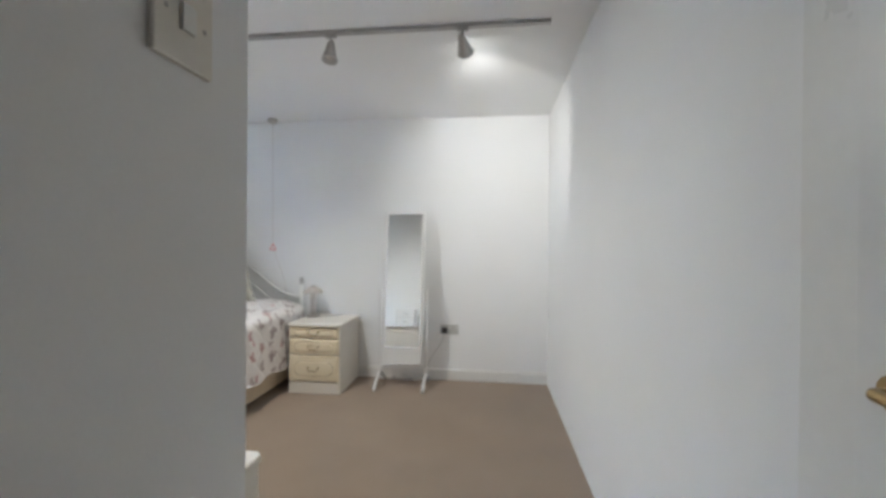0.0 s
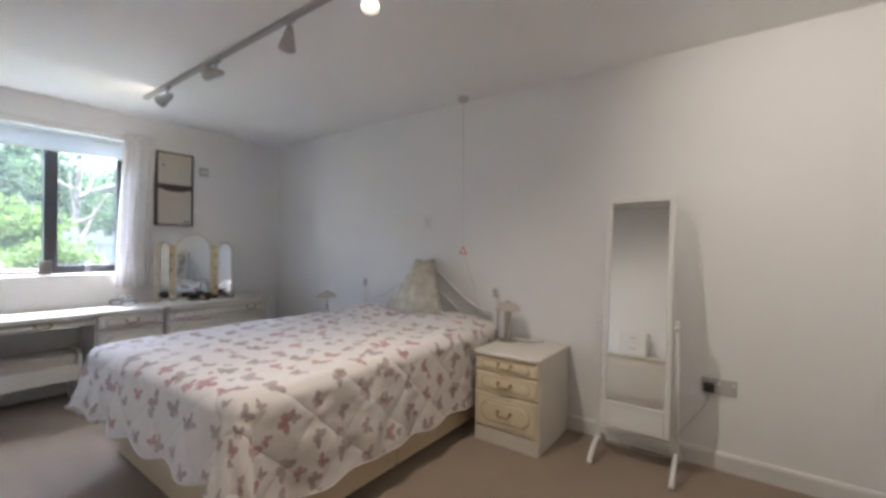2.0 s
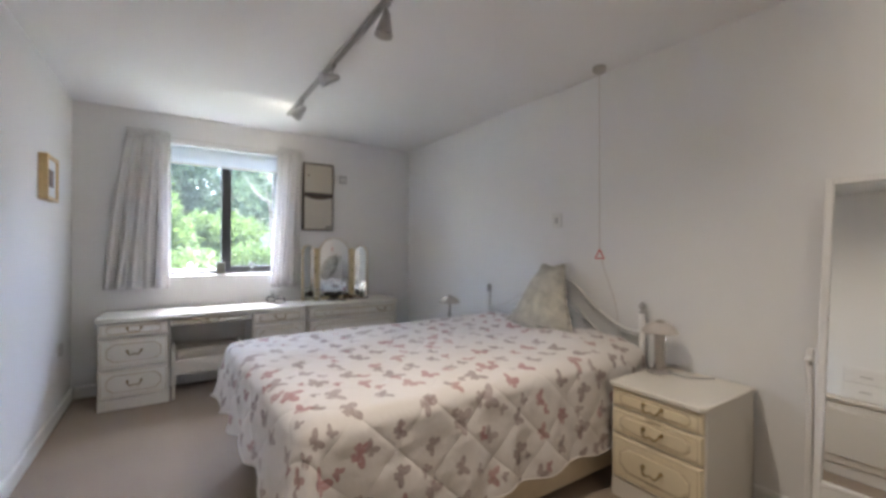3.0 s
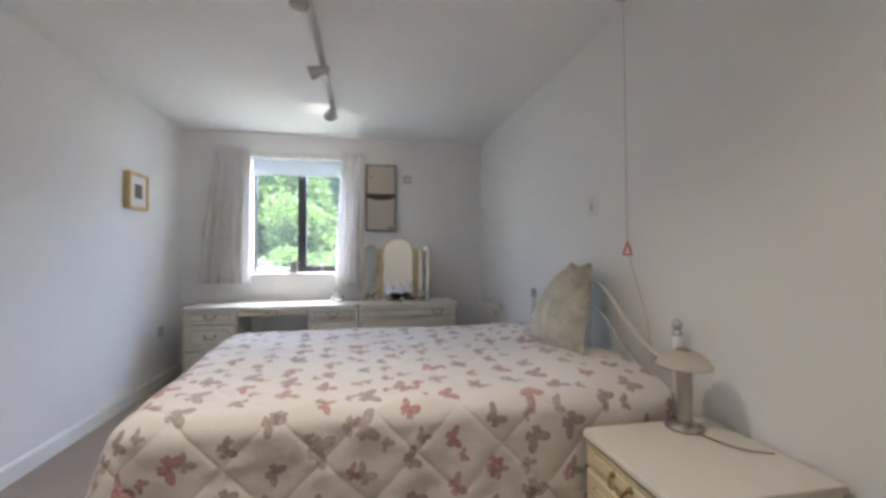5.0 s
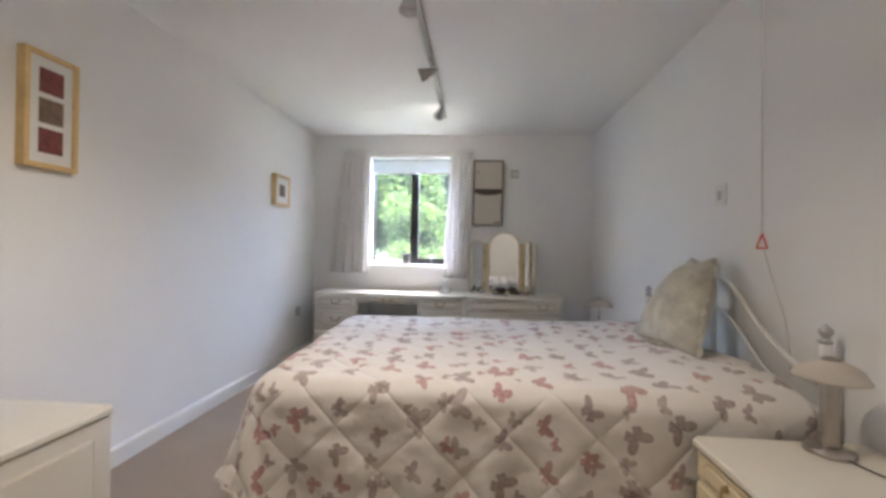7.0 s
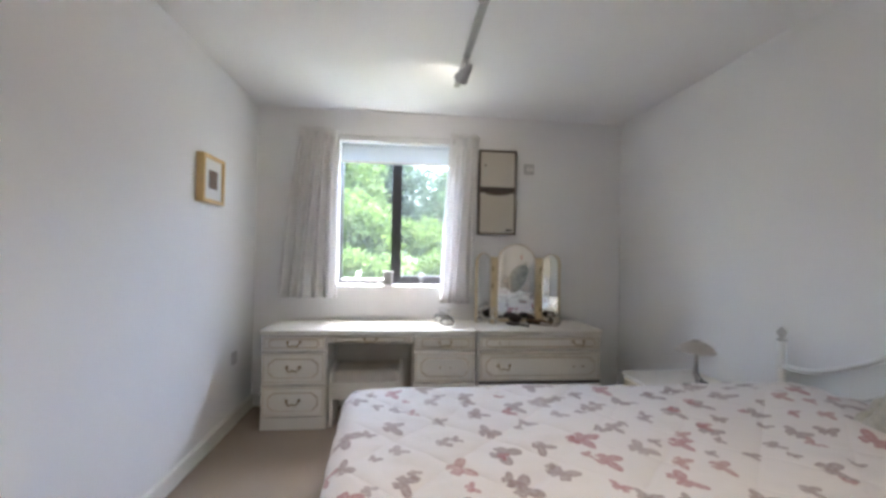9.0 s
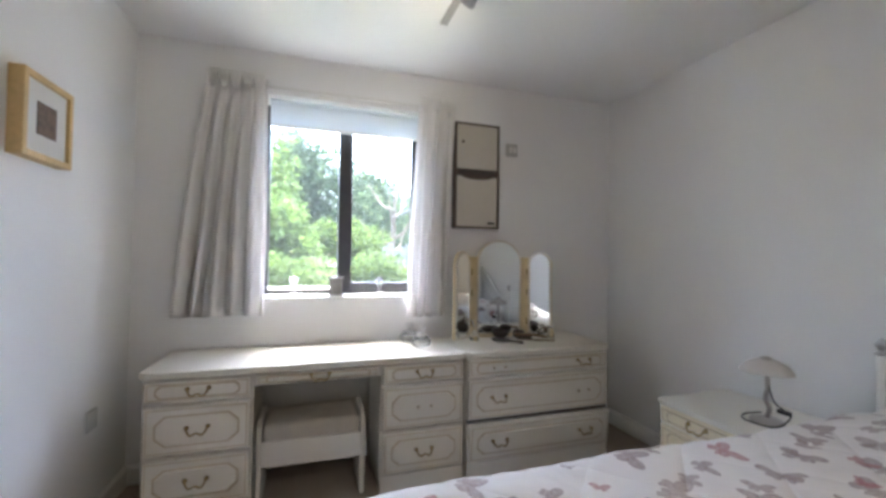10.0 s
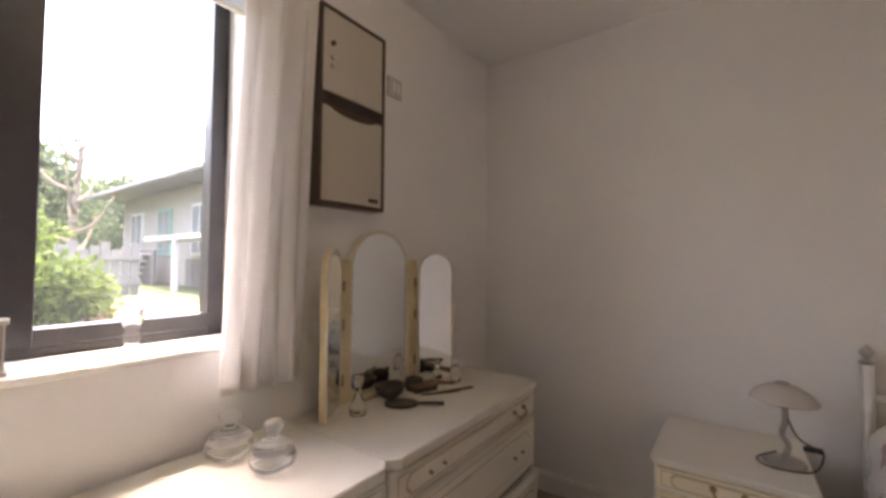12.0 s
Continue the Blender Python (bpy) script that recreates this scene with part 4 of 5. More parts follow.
# ---- lamps ----
def table_lamp(m, height, bent, label, wide=1.0):
    l = thing("table_lamp", m, label, "lamp", "bedside lamps")
    part("base", lathe([(0.0, 0.0), (0.060, 0.0), (0.062, 0.006), (0.056, 0.014), (0.030, 0.020), (0.0, 0.022)], 28), M_STEEL, l, smooth=True)
    if bent:
        part("stem", tube(arc([(0, 0, 0.018), (0.012, 0.0, 0.06), (-0.004, 0.0, 0.10), (0.006, 0.0, 0.15), (0.0, 0, height - 0.03)], 6), [0.009] * 24 + [0.017], 12), M_STEEL, l, smooth=True)
    else:
        part("stem", lathe([(0.024, 0.016), (0.027, 0.03), (0.024, 0.06), (0.026, height - 0.06), (0.017, height - 0.03), (0.0, height - 0.03)], 20), M_STEEL, l, smooth=True)
    prof = [(0.012, 0.040), (0.05, 0.033), (0.085, 0.014), (0.106, -0.012), (0.108, -0.016), (0.104, -0.013), (0.083, 0.009), (0.049, 0.028), (0.012, 0.034)]
    bm = lathe([(q * wide, z) for q, z in prof], 32, (0, 0, height - 0.03))
    part("shade", bm, M_OPAL, l, "shallow frosted glass mushroom shade", smooth=True)
    part("cap", lathe([(0.0, 0.0), (0.022, 0.0), (0.024, 0.004), (0.012, 0.010), (0.0, 0.012)], 16, (0, 0, height + 0.008)), M_STEEL, l, smooth=True)
    if bent:
        cable = [(0.005, 0.0, 0.17), (0.035, -0.01, 0.10), (0.075, -0.01, 0.075), (0.10, -0.01, 0.06), (0.07, -0.05, 0.01), (-0.03, -0.075, 0.005), (-0.075, -0.03, 0.01), (-0.02, 0.0, 0.035)]
        part("cable", tube(arc(cable, 6), 0.003, 6), M_BLACK, l, smooth=True)
        part("inline_switch", box(0.05, 0.10, -0.02, 0.0, 0.058, 0.076, 0.005), M_BLACK, l)
    else:
        part("cable", tube(arc([(0.06, 0.0, 0.006), (0.12, 0.02, 0.004), (0.18, 0.05, 0.004), (0.22, 0.12, 0.004)], 5), 0.0022, 6), M_BLACK, l, smooth=True)
    return l


table_lamp(pose(-1.205, 3.325, 0.576), 0.262, False, "brushed nickel table lamp with frosted mushroom shade on bedside cabinet", 0.84)
table_lamp(pose(-3.035, 3.195, 0.536), 0.258, True, "chrome bent-stem table lamp with frosted mushroom shade, cable draped", 0.9)


# ---- on the dressing table ----
TOPZ = 0.693


def triple_mirror():
    t = thing("triple_mirror", pose(-4.348, 2.572, TOPZ), "gilt-framed folding triple dressing table mirror with arched tops", "mirror")

    def leaf(m, w, hgt, rise, name):
        n = 12
        def outline(k):
            ww, out = w / 2 - k, [(-w / 2 + k, 0.0 + k), (w / 2 - k, 0.0 + k)]
            for i in range(n + 1):
                a = math.pi * i / n
                out.append((ww * math.cos(a), hgt - rise + (rise - k) * math.sin(a)))
            return out
        back = slab(outline(0.0), -0.006, 0.014, "x")
        bmesh.ops.bevel(back, geom=[e for e in back.edges], offset=0.002, segments=1, profile=0.5, affect="EDGES")
        bmesh.ops.transform(back, matrix=m, verts=back.verts)
        f = part(name, back, M_GILT, t, "pale gilt wooden frame")
        a, b = outline(0.0), outline(0.010)
        bm = bmesh.new()
        k = len(a)
        v = [[bm.verts.new((d, *q)) for q in o] for o, d in ((a, 0.014), (a, 0.017), ([((p[0] + q[0]) / 2, (p[1] + q[1]) / 2) for p, q in zip(a, b)], 0.019), (b, 0.0165), (b, 0.014))]
        for r0, r1 in zip(v, v[1:]):
            for i in range(k):
                bm.faces.new((r0[i], r0[(i + 1) % k], r1[(i + 1) % k], r1[i]))
        bmesh.ops.transform(bm, matrix=m, verts=bm.verts)
        part("frame_moulding", bm, M_BEVEL, f, "pale cream bevelled edge")
        g = slab(outline(0.0095), 0.0142, 0.0158, "x")
        bmesh.ops.transform(g, matrix=m, verts=g.verts)
        part("mirror_glass", g, M_MIRROR, f, "silvered mirror glass")
        return f

    leaf(Matrix.Identity(4), 0.325, 0.645, 0.150, "centre_leaf")
    wing = 0.160
    for s, ang in ((-1, WING_L), (1, WING_R)):
        y0, y1 = sorted((s * 0.166, s * 0.222))
        part("hinge_post", box(0.0, 0.022, y0, y1, 0.0, 0.53, 0.003), M_GILT, t, "pale gilt wooden hinge post")
        hinge = Vector((0.022, s * 0.230, 0))
        m = Matrix.Translation(hinge) @ Matrix.Rotation(radians(-s * ang), 4, "Z") @ Matrix.Translation((0, s * wing / 2, 0))
        leaf(m, wing, 0.565, 0.085, "wing_leaf")
        for z in (0.07, 0.27, 0.41):
            part("hinge", tube([(0.026, s * 0.206, z), (0.026, s * 0.206, z + 0.04)], 0.006, 8), M_BRASS, t, "dark brass hinge knuckle", smooth=True)
    part("foot_bar", box(-0.03, 0.06, -0.15, 0.15, -0.001, 0.012, 0.003), M_GILT, t)
    return t


WING_L, WING_R = 33.0, 54.0
triple_mirror()


def turned(name, at, profile, material, label, category, n=24, lid=None, lid_label=""):
    t = thing(name, pose(*at), label, category)
    part("body", lathe(profile, n), material, t, smooth=True)
    if lid:
        part("lid", lathe(lid, n), material, t, lid_label, smooth=True)
    return t


for x, y, k in ((-4.265, 1.935, 0.92), (-4.115, 1.968, 0.85)):
    turned("glass_dish", (x, y, TOPZ), [(0.0, 0.002), (0.045 * k, 0.0), (0.062 * k, 0.012), (0.068 * k, 0.03), (0.060 * k, 0.043), (0.055 * k, 0.043), (0.060 * k, 0.03), (0.05 * k, 0.012), (0.0, 0.008)], M_CUTGLASS,
           "cut-glass dish with knobbed lid on the dressing table", "glass dish", 16,
           [(0.060 * k, 0.045), (0.052 * k, 0.058), (0.026 * k, 0.072), (0.012 * k, 0.080), (0.012 * k, 0.088), (0.026 * k, 0.096), (0.030 * k, 0.108), (0.020 * k, 0.118), (0.0, 0.120)], "knobbed glass lid")

turned("perfume_bottle", (-4.215, 2.345, TOPZ), [(0.0, 0.0), (0.028, 0.0), (0.030, 0.03), (0.012, 0.06), (0.010, 0.085), (0.022, 0.12), (0.024, 0.125), (0.0, 0.128)], M_GLASS, "slim clear glass vase beside the mirror", "vase")
turned("perfume_bottle", (-4.165, 2.87, TOPZ), [(0.0, 0.0), (0.022, 0.0), (0.024, 0.05), (0.016, 0.065), (0.008, 0.07), (0.008, 0.078), (0.014, 0.082), (0.014, 0.10), (0.0, 0.103)], M_GLASS, "small clear perfume bottle by the mirror", "bottle")
turned("perfume_bottle", (-4.235, 2.83, TOPZ), [(0.0, 0.0), (0.018, 0.0), (0.020, 0.035), (0.010, 0.05), (0.010, 0.062), (0.016, 0.066), (0.012, 0.08), (0.0, 0.082)], M_GLASS, "small clear perfume bottle by the mirror", "bottle")
M_JET = mat("dark_brown_lacquer", (0.055, 0.042, 0.035), 0.3, vary=0.3, scale=25, bump=0.05)
M_WOODBROWN = mat("brown_wood", (0.20, 0.12, 0.06), 0.45, vary=0.25, scale=18, bump=0.06)
turned("trinket_bowl", (-4.255, 2.545, TOPZ), [(0.0, 0.0), (0.03, 0.0), (0.052, 0.02), (0.060, 0.045), (0.056, 0.048), (0.046, 0.026), (0.0, 0.012)], M_JET, "small dark lacquer bowl before the mirror", "bowl")
turned("trinket_pot", (-4.235, 2.67, TOPZ), [(0.0, 0.0), (0.036, 0.0), (0.040, 0.03), (0.034, 0.05), (0.0, 0.056)], M_JET, "small dark lidded pot before the mirror", "pot")

brush = thing("hand_mirror", pose(-4.155, 2.50, TOPZ, 0, 0, 35), "dark brown oval hand mirror lying on the chest", "hand mirror")
part("oval", slab([(0.062 * math.cos(a), 0.045 * math.sin(a)) for a in [2 * math.pi * k / 24 for k in range(24)]], 0.0, 0.012, "z", 0.003), M_JET, brush)
part("grip", tube([(0.055, 0, 0.007), (0.10, 0, 0.008), (0.155, 0, 0.008)], [0.006, 0.007, 0.008], 8), M_JET, brush, smooth=True)
hb = thing("hair_brush", pose(-4.19, 2.68, TOPZ, 0, 0, 70), "brown wooden hair brush lying before the mirror", "hair brush")
part("brush_head", box(-0.06, 0.06, -0.025, 0.025, 0.018, 0.034, 0.006), M_WOODBROWN, hb)
part("bristles", box(-0.052, 0.052, -0.019, 0.019, 0.0, 0.019, 0.003), M_JET, hb)
part("brush_handle", tube([(0.058, 0, 0.026), (0.10, 0, 0.018), (0.15, 0, 0.010)], [0.010, 0.008, 0.009], 8), M_WOODBROWN, hb, smooth=True)
for x, y, a in ((-4.115, 2.69, 58), (-4.09, 2.755, 62)):
    st = thing("wooden_stick", pose(x, y, TOPZ, 0, 0, a), "thin brown wooden hair stick lying on the chest", "hair stick")
    part("shaft", tube([(-0.08, 0, 0.005), (0.07, 0, 0.005), (0.085, 0, 0.005)], [0.003, 0.005, 0.003], 8), M_WOODBROWN, st, smooth=True)

# ---- on the sill ----
SILL = WZ0 + 0.0145
for y in (1.248, 1.775):
    turned("candle_holder", (-4.475, y, SILL), [(0.0, 0.0), (0.026, 0.0), (0.027, 0.006), (0.014, 0.018), (0.022, 0.036), (0.013, 0.052), (0.020, 0.068), (0.026, 0.09), (0.028, 0.11), (0.024, 0.11), (0.018, 0.085), (0.0, 0.078)], M_CUTGLASS,
           "clear turned glass candle holder on the window sill", "candle holder", 18)
clock = thing("carriage_clock", pose(-4.415, 1.497, SILL, 0, 0, 82), "small grey carriage clock standing on the window sill", "clock")
part("case", box(-0.036, 0.036, -0.024, 0.024, 0.008, 0.108, 0.003), M_CLOCK, clock)
part("plinth", box(-0.042, 0.042, -0.030, 0.030, 0.0, 0.010, 0.002), M_STEEL, clock)
part("cornice", box(-0.042, 0.042, -0.030, 0.030, 0.106, 0.116, 0.002), M_STEEL, clock)
part("dial", box(-0.026, 0.026, 0.024, 0.026, 0.03, 0.09, 0.0005), M_GREYPLATE, clock)

# ---- drawer box on the blanket chest ----
BOX_X = -0.87
mb = thing("drawer_box", pose(BOX_X, 0.60, 0.566), "small white two-drawer jewellery box on chest", "jewellery box")
part("case", box(-0.14, 0.14, -0.10, 0.10, 0.0, 0.26, 0.006), M_WHITEWOOD, mb)
for z0, z1 in ((0.015, 0.125), (0.135, 0.245)):
    d = part("drawer", box(-0.13, 0.13, 0.098, 0.108, z0, z1, 0.003), M_WHITEWOOD, mb)
    part("pull", box(-0.035, 0.035, 0.107, 0.118, (z0 + z1) / 2 - 0.006, (z0 + z1) / 2 + 0.006, 0.003), M_GREYPLATE, d, "grey metal pull")


# ---- entrance door ----
def entrance_door():
    d = thing("door_1", pose(0.848, -0.357, 0), "white panelled door standing open against lobby wall", "door", kind="structure")
    part("leaf", box(0.0, 0.036, 0.0, 0.725, 0.008, 2.03, 0.002), M_TRIM, d)
    for y0, y1, z0, z1 in ((0.09, 0.34, 1.0, 1.92), (0.385, 0.635, 1.0, 1.92), (0.09, 0.34, 0.2, 0.88), (0.385, 0.635, 0.2, 0.88)):
        part("raised_panel", box(-0.006, 0.001, y0, y1, z0, z1, 0.005), M_TRIM, d)
    h = part("door_handle", tube([(0.0, 0.665, 1.05), (-0.008, 0.665, 1.05)], 0.022, 16), M_BRASS, d, "antique brass lever handle")
    part("lever", tube(arc([(-0.006, 0.665, 1.05), (-0.024, 0.665, 1.05), (-0.032, 0.65, 1.05), (-0.033, 0.56, 1.047)], 5), 0.0075, 10), M_BRASS, h, smooth=True)
    return d


entrance_door()
tagged(part("trim", box(XE - 0.014, XE, 0.385, 0.518, 0, H, 0.003), M_TRIM), "white painted vertical wall trim", "trim", kind="structure")
fr = thing("door_frame", pose(0, 0, 0), "white gloss painted door lining around the entrance", "door frame", kind="structure")
for b in ((0.03, 0.045, -0.475, -0.368, 0, 2.06), (0.855, 0.87, -0.475, -0.368, 0, 2.06), (0.045, 0.855, -0.475, -0.368, 2.045, 2.06)):
    part("lining", box(*b, 0.002), M_TRIM, fr)


# ---- garden ----
M_GRASS = mat("rough_grass", (0.055, 0.075, 0.028), 0.95, vary=0.5, scale=1.2, fine=30, bump=0.6, depth=0.03)
M_SOIL = mat("dry_soil", (0.22, 0.15, 0.10), 0.95, vary=0.3, scale=2.0, fine=25, bump=0.6, depth=0.03)
M_BARK = mat("grey_bark", (0.13, 0.105, 0.085), 0.9, vary=0.35, scale=8, fine=50, bump=0.6, depth=0.02)
M_RENDER = mat("pale_render", (0.22, 0.21, 0.20), 0.9, vary=0.12, scale=1.5, fine=40, bump=0.2)
M_SLATE = mat("weathered_slate", (0.12, 0.13, 0.14), 0.8, vary=0.25, scale=3, fine=30, bump=0.3)
M_FENCE = mat("weathered_grey_wood", (0.115, 0.112, 0.108), 0.85, vary=0.2, scale=6, fine=50, bump=0.3)
M_GREENPAINT = mat("faded_green_paint", (0.10, 0.22, 0.18), 0.6, vary=0.15, scale=4, bump=0.1)
M_TIMBERWHITE = mat("white_painted_timber", (0.33, 0.33, 0.33), 0.6, vary=0.1, scale=6, bump=0.1)


def leaf_material(name, color, light):
    m, t, b = links_of(name)
    N, L = t.nodes.new, t.links.new
    geo = N("ShaderNodeNewGeometry")
    ramp = N("ShaderNodeMix")
    ramp.data_type = "RGBA"
    ramp.inputs["A"].default_value, ramp.inputs["B"].default_value = (*color, 1), (*light, 1)
    L(geo.outputs["Random Per Island"], ramp.inputs["Factor"])
    L(ramp.outputs["Result"], b.inputs["Base Color"])
    b.inputs["Roughness"].default_value = 0.75
    b.inputs["Specular IOR Level"].default_value = 0.25
    tr, mx = N("ShaderNodeBsdfTranslucent"), N("ShaderNodeMixShader")
    L(ramp.outputs["Result"], tr.inputs["Color"])
    mx.inputs["Fac"].default_value = 0.5
    L(b.outputs[0], mx.inputs[1])
    L(tr.outputs[0], mx.inputs[2])
    L(mx.outputs[0], t.nodes["Material Output"].inputs["Surface"])
    return m


M_LEAFDARK = leaf_material("dark_leaves", (0.040, 0.064, 0.038), (0.058, 0.088, 0.045))
M_LEAFBRIGHT = leaf_material("bright_leaves", (0.044, 0.078, 0.02), (0.080, 0.120, 0.030))
M_LEAFPALE = leaf_material("pale_leaves", (0.07, 0.10, 0.038), (0.12, 0.145, 0.065))


def add_leaf(verts, faces, p, d, up, l, w):
    side = d.cross(up).normalized() * w
    i = len(verts)
    verts += [p, p + d * l * 0.45 + side, p + d * l, p + d * l * 0.45 - side]
    faces.append((i, i + 1, i + 2, i + 3))


def crown(name, parent, material, clumps, leaves, size, seed):
    """Leaves gathered in clumps: (centre, radius) pairs."""
    rnd = random.Random(seed)
    verts, faces = [], []
    for c, r in clumps:
        for _ in range(leaves):
            d = Vector((rnd.gauss(0, 1), rnd.gauss(0, 1), rnd.gauss(0, 1))).normalized()
            p = Vector(c) + d * r * (rnd.random() ** 0.45)
            way = (d + Vector((rnd.uniform(-1, 1), rnd.uniform(-1, 1), rnd.uniform(-0.9, 0.5)))).normalized()
            s = size * rnd.uniform(0.6, 1.3)
            add_leaf(verts, faces, p, way, Vector((rnd.uniform(-1, 1), rnd.uniform(-1, 1), 1)).normalized(), s, s * 0.32)
    me = bpy.data.meshes.new(name)
    me.from_pydata(verts, [], faces)
    me.materials.append(material)
    ob = new(name, me)
    ob.parent = parent
    return ob


def tree(m, height, spread, material, seed, label, leaves=260, size=0.22):
    rnd = random.Random(seed)
    t = thing("tree", m, label, "tree", "garden trees")
    bend = [(0, 0, -0.3), (0.1 * rnd.uniform(-1, 1), 0.1, height * 0.25), (0.2 * rnd.uniform(-1, 1), 0.15, height * 0.55), (0.1, 0.2, height * 0.85)]
    pts = arc(bend, 5)
    part("trunk", tube(pts, [height * 0.028 * (1 - 0.85 * k / (len(pts) - 1)) for k in range(len(pts))], 9), M_BARK, t, smooth=True)
    clumps = []
    for k in range(13):
        a, h = k * 2.4 + rnd.uniform(-0.4, 0.4), height * (0.28 + 0.62 * k / 12)
        reach = spread * (1.0 - 0.55 * (k / 12) ** 1.5) * rnd.uniform(0.55, 1.0)
        tip = Vector((reach * math.cos(a), reach * math.sin(a), h + height * 0.08))
        start = Vector((0.1, 0.12, h - height * 0.12))
        mid = (start + tip) / 2 + Vector((0, 0, -0.05 * height))
        part("limb", tube(arc([start, mid, tip], 4), [0.06, 0.055, 0.05, 0.045, 0.04, 0.03, 0.025, 0.018, 0.012], 6), M_BARK, t, smooth=True)
        clumps.append((tip, spread * rnd.uniform(0.36, 0.52)))
        clumps.append((mid + Vector((0, 0, 0.1 * height)), spread * rnd.uniform(0.34, 0.48)))
    clumps.append((Vector((0.1, 0.2, height * 0.93)), spread * 0.36))
    crown("crown", t, material, clumps, leaves, size, seed + 50)
    return t


def shrub(m, r, hgt, material, seed, label, leaves=160, size=0.12, n=9):
    rnd = random.Random(seed)
    t = thing("shrub", m, label, "shrub", "garden shrubs")
    clumps = []
    for k in range(n):
        a = k * 2.4
        q = Vector((r * 0.62 * math.cos(a) * rnd.uniform(0.3, 1), r * 0.62 * math.sin(a) * rnd.uniform(0.3, 1), hgt * rnd.uniform(0.3, 0.75)))
        part("stem", tube(arc([(0.04 * math.cos(a), 0.04 * math.sin(a), -0.2), q * 0.5, q], 3), [0.02, 0.018, 0.016, 0.014, 0.012, 0.01, 0.008], 5), M_BARK, t, smooth=True)
        clumps.append((q, r * rnd.uniform(0.32, 0.5)))
    crown("foliage", t, material, clumps, leaves, size, seed + 90)
    return t


def level(x, y):
    bank = 0.95 / (1 + math.exp(min(30.0, (x + 9.3) * 1.3)))
    return -0.35 + bank + 0.08 * noise.noise((x * 0.25, y * 0.25, 0)) * min(1.0, max(0.0, (-4.7 - x) / 2))


def ground_sheet():
    bm = bmesh.new()
    rows = []
    xs = [-2000, -600, -200, -90, -50] + [-40 + 34.9 * k / 40 for k in range(41)] + [40, 300, 2000]
    ys = [-2000, -400, -80] + [-30 + 1.5 * k for k in range(41)] + [80, 400, 2000]
    for x in xs:
        rows.append([bm.verts.new((x, y, level(x, y))) for y in ys])
    for a, b in zip(rows, rows[1:]):
        for k in range(len(ys) - 1):
            bm.faces.new((a[k], a[k + 1], b[k + 1], b[k]))
    return tagged(part("ground", bm, M_GRASS, smooth=True), "rough green garden grass", "grass", kind="structure")


ground_sheet()
soil = bmesh.new()
srows = []
for i in range(13):
    srows.append([])
    for j in range(25):
        x, y = -7.2 - 3.6 * i / 12, -1.5 + 9.0 * j / 24
        edge = min(i, 12 - i, j, 24 - j)
        srows[-1].append(soil.verts.new((x, y, level(x, y) - 0.03 + (0.07 + 0.05 * noise.noise((x, y, 3))) * min(1, edge / 2))))
for a, b in zip(srows, srows[1:]):
    for k in range(24):
        soil.faces.new((a[k], a[k + 1], b[k + 1], b[k]))
tagged(part("flower_bed", soil, M_SOIL, smooth=True), "bare brown soil bank in the garden", "flower bed", kind="structure")

for k, (x, y, h, s, mm) in enumerate(((-21.0, -3.5, 5.4, 3.3, M_LEAFDARK), (-22.5, 0.8, 6.0, 3.2, M_LEAFDARK), (-19.0, -8.0, 5.2, 3.3, M_LEAFDARK), (-27.0, 4.6, 5.4, 3.2, M_LEAFDARK),
                                      (-15.5, -1.2, 4.0, 2.3, M_LEAFBRIGHT), (-32.0, 9.5, 5.0, 3.4, M_LEAFDARK), (-24.0, -12.0, 6.6, 3.4, M_LEAFDARK), (-27.0, -1.5, 6.4, 3.6, M_LEAFDARK))):
    tree(pose(x, y, level(x, y) - 0.1, 0, 0, 40 * k), h, s, mm, 11 + k, "leafy green garden tree with uneven dense crown", 700, 0.20)
for k, (x, y, r, h, mm, sz) in enumerate(((-12.5, -3.0, 1.7, 2.6, M_LEAFBRIGHT, 0.15), (-12.0, 0.4, 1.5, 2.3, M_LEAFBRIGHT, 0.15), (-13.5, 2.4, 1.3, 1.8, M_LEAFBRIGHT, 0.14), (-10.2, -1.4, 1.1, 1.25, M_LEAFBRIGHT, 0.11),
                                          (-9.8, 1.0, 1.0, 1.05, M_LEAFBRIGHT, 0.10), (-10.4, 2.6, 0.9, 0.8, M_LEAFBRIGHT, 0.10), (-7.9, 0.2, 0.75, 0.75, M_LEAFPALE, 0.08), (-8.0, 1.6, 0.7, 0.70, M_LEAFPALE, 0.08),
                                          (-9.0, 3.6, 0.6, 0.45, M_LEAFPALE, 0.09), (-11.0, -5.0, 1.5, 2.0, M_LEAFBRIGHT, 0.14), (-8.6, -1.6, 0.9, 0.9, M_LEAFPALE, 0.09))):
    shrub(pose(x, y, level(x, y) - 0.1, 0, 0, 70 * k), r, h, mm, 31 + k, "leafy green garden shrub" if mm is M_LEAFBRIGHT else "pale flowering low garden shrub", 500, sz)


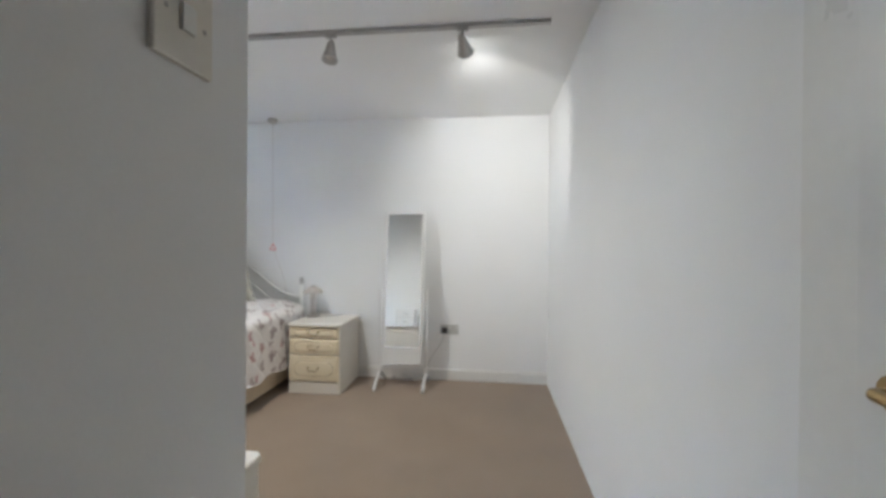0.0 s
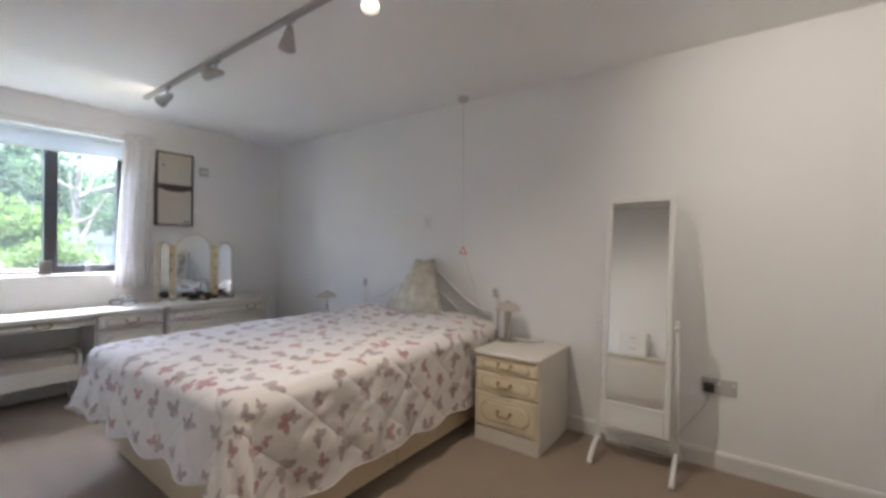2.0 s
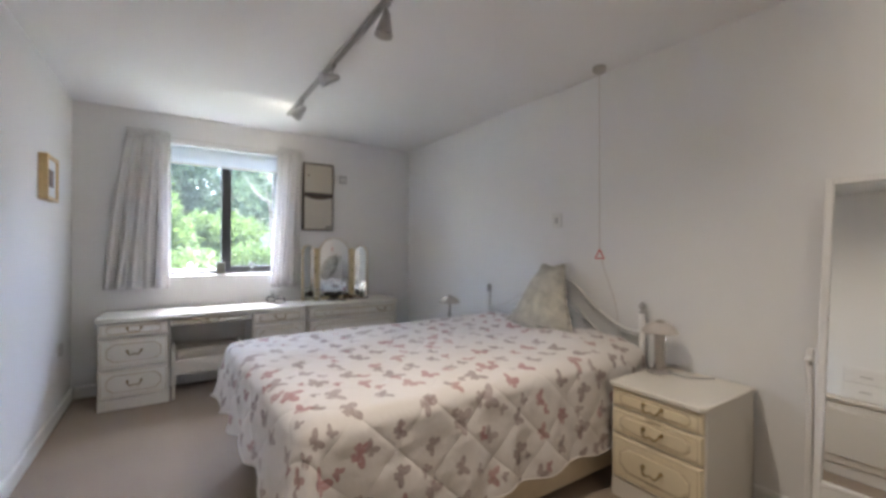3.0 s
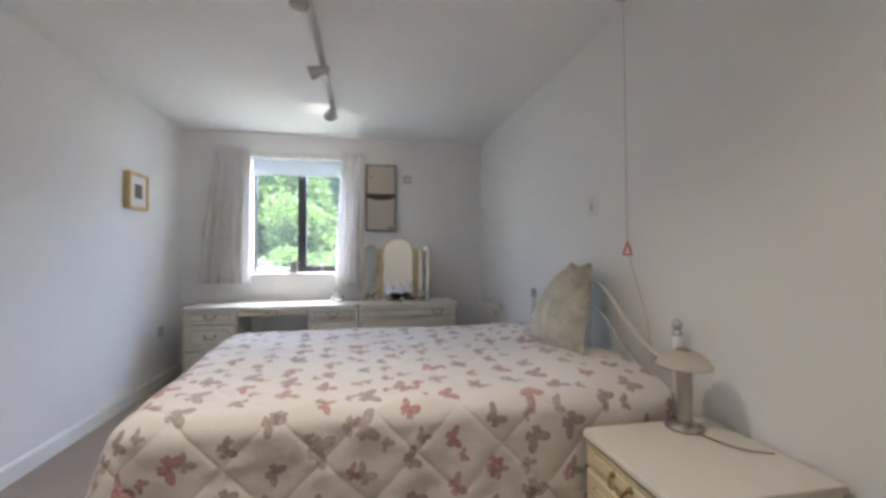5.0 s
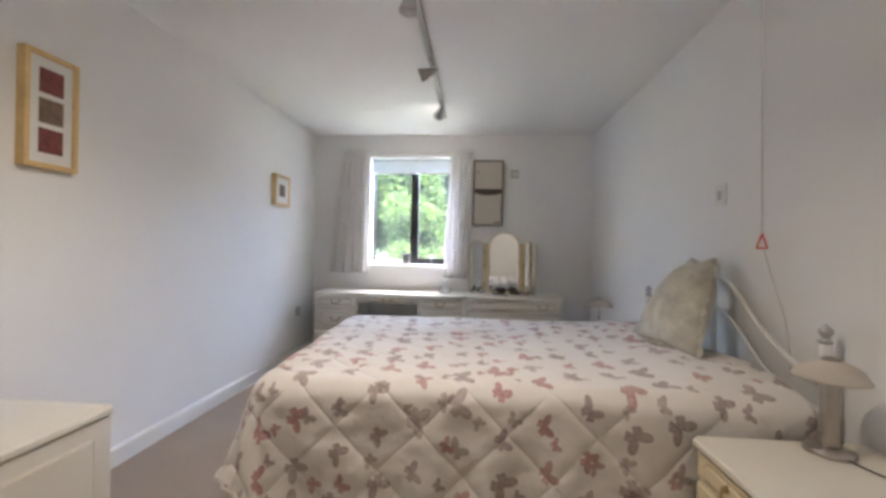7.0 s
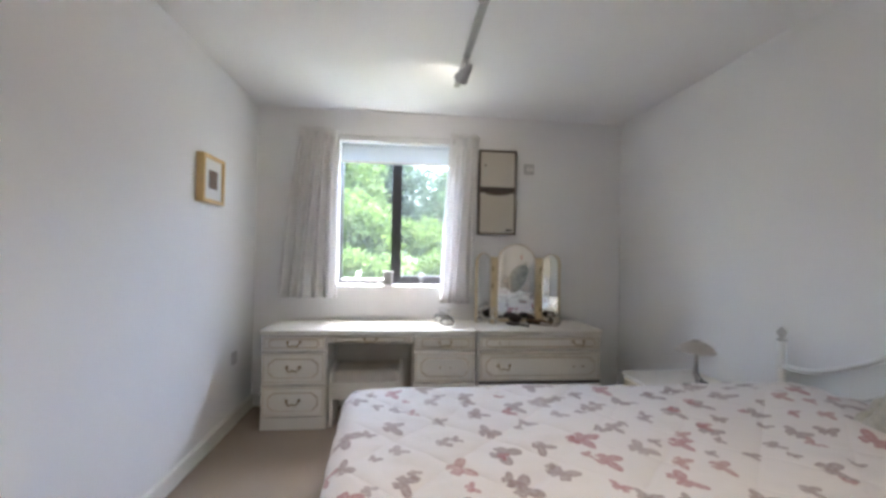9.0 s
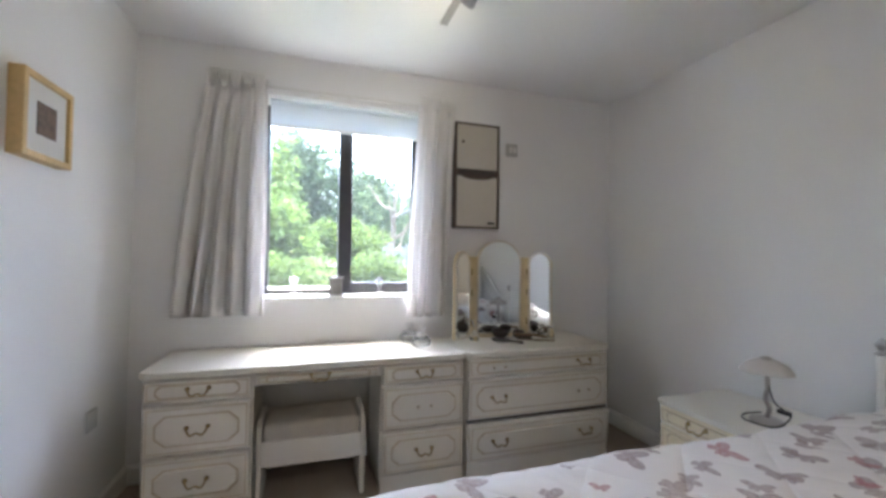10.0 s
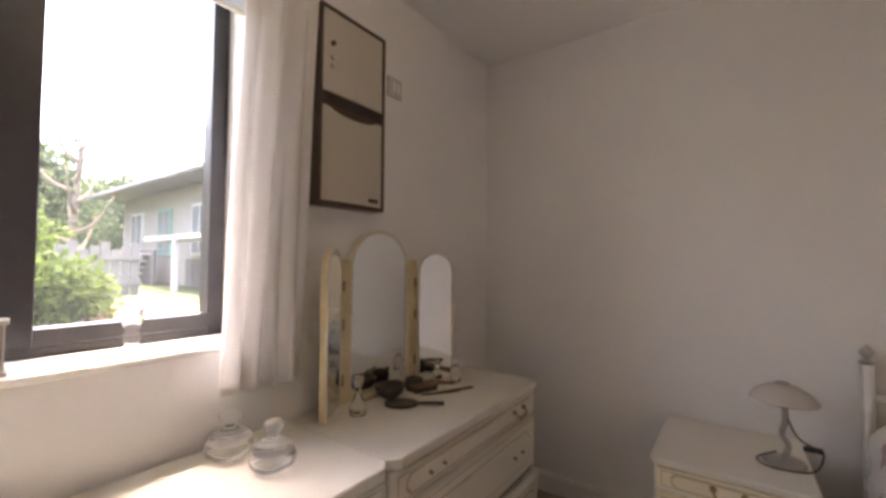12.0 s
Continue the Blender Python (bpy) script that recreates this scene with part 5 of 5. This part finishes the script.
def outbuilding():
    b = thing("outbuilding", pose(-15.7, 6.0, 0.35, 0, 0, -90), "pale rendered outbuilding with slate roof and white verandah", "house")
    part("wall", box(-4.0, 0.0, -3.4, 9.0, -0.5, 2.8, 0.01), M_RENDER, b)
    r = part("roof", slab([(-4.5, 3.15), (0.8, 2.77), (0.8, 2.89), (-4.5, 3.29)], -3.8, 9.4, "y"), M_SLATE, b, "weathered grey low-pitched roof")
    part("gutter", tube([(0.84, -3.8, 2.79), (0.84, 9.4, 2.79)], 0.06, 8), M_SLATE, r)
    for y0, mm in ((-2.6, M_TIMBERWHITE), (-0.6, M_GREENPAINT), (1.5, M_TIMBERWHITE), (3.0, M_GREENPAINT), (4.8, M_TIMBERWHITE)):
        w = part("window", box(0.0, 0.05, y0, y0 + 0.9, 1.0, 2.3, 0.01), mm, b)
        part("pane", box(0.05, 0.06, y0 + 0.08, y0 + 0.42, 1.08, 2.22), M_SLATE, w)
        part("pane", box(0.05, 0.06, y0 + 0.48, y0 + 0.82, 1.08, 2.22), M_SLATE, w)
    part("porch_roof", box(0.35, 1.05, 1.5, 4.7, 1.31, 1.40, 0.01), M_TIMBERWHITE, b, "white painted flat porch roof")
    for y in (3.0, 4.5):
        part("porch_post", box(0.93, 1.03, y, y + 0.11, -0.5, 1.31, 0.008), M_TIMBERWHITE, b)
    stair = part("stair_string", box(0.42, 0.50, -1.0, 0.5, -0.5, 1.15, 0.01), M_FENCE, b, "weathered wooden stair")
    for k in range(7):
        part("tread", box(0.5, 1.25, -0.95 + 0.10 * k, -0.55 + 0.14 * k, 0.02 + 0.165 * k, 0.065 + 0.165 * k, 0.004), M_TIMBERWHITE, stair)
    for k in range(9):
        part("wall_board", box(0.0, 0.03, 1.2 + 0.42 * k, 1.58 + 0.42 * k, -0.4, 0.92, 0.006), M_FENCE, b)
    return b


outbuilding()
fence = thing("garden_fence", pose(-12.3, 3.1, 0.5), "weathered grey paling fence in the garden", "fence")
for k in range(8):
    part("paling", box(-0.012, 0.012, 0.15 * k, 0.15 * k + 0.135, 0.02, 0.98 + 0.08 * math.sin(k * 2.1), 0.004), M_FENCE, fence)
for z in (0.25, 0.72):
    part("rail", box(0.012, 0.05, -0.02, 1.22, z, z + 0.08, 0.005), M_FENCE, fence)
tree(pose(-15.6, 3.9, 0.4), 4.6, 1.3, M_LEAFPALE, 71, "thin sparse young tree with few leaves", 10, 0.10)
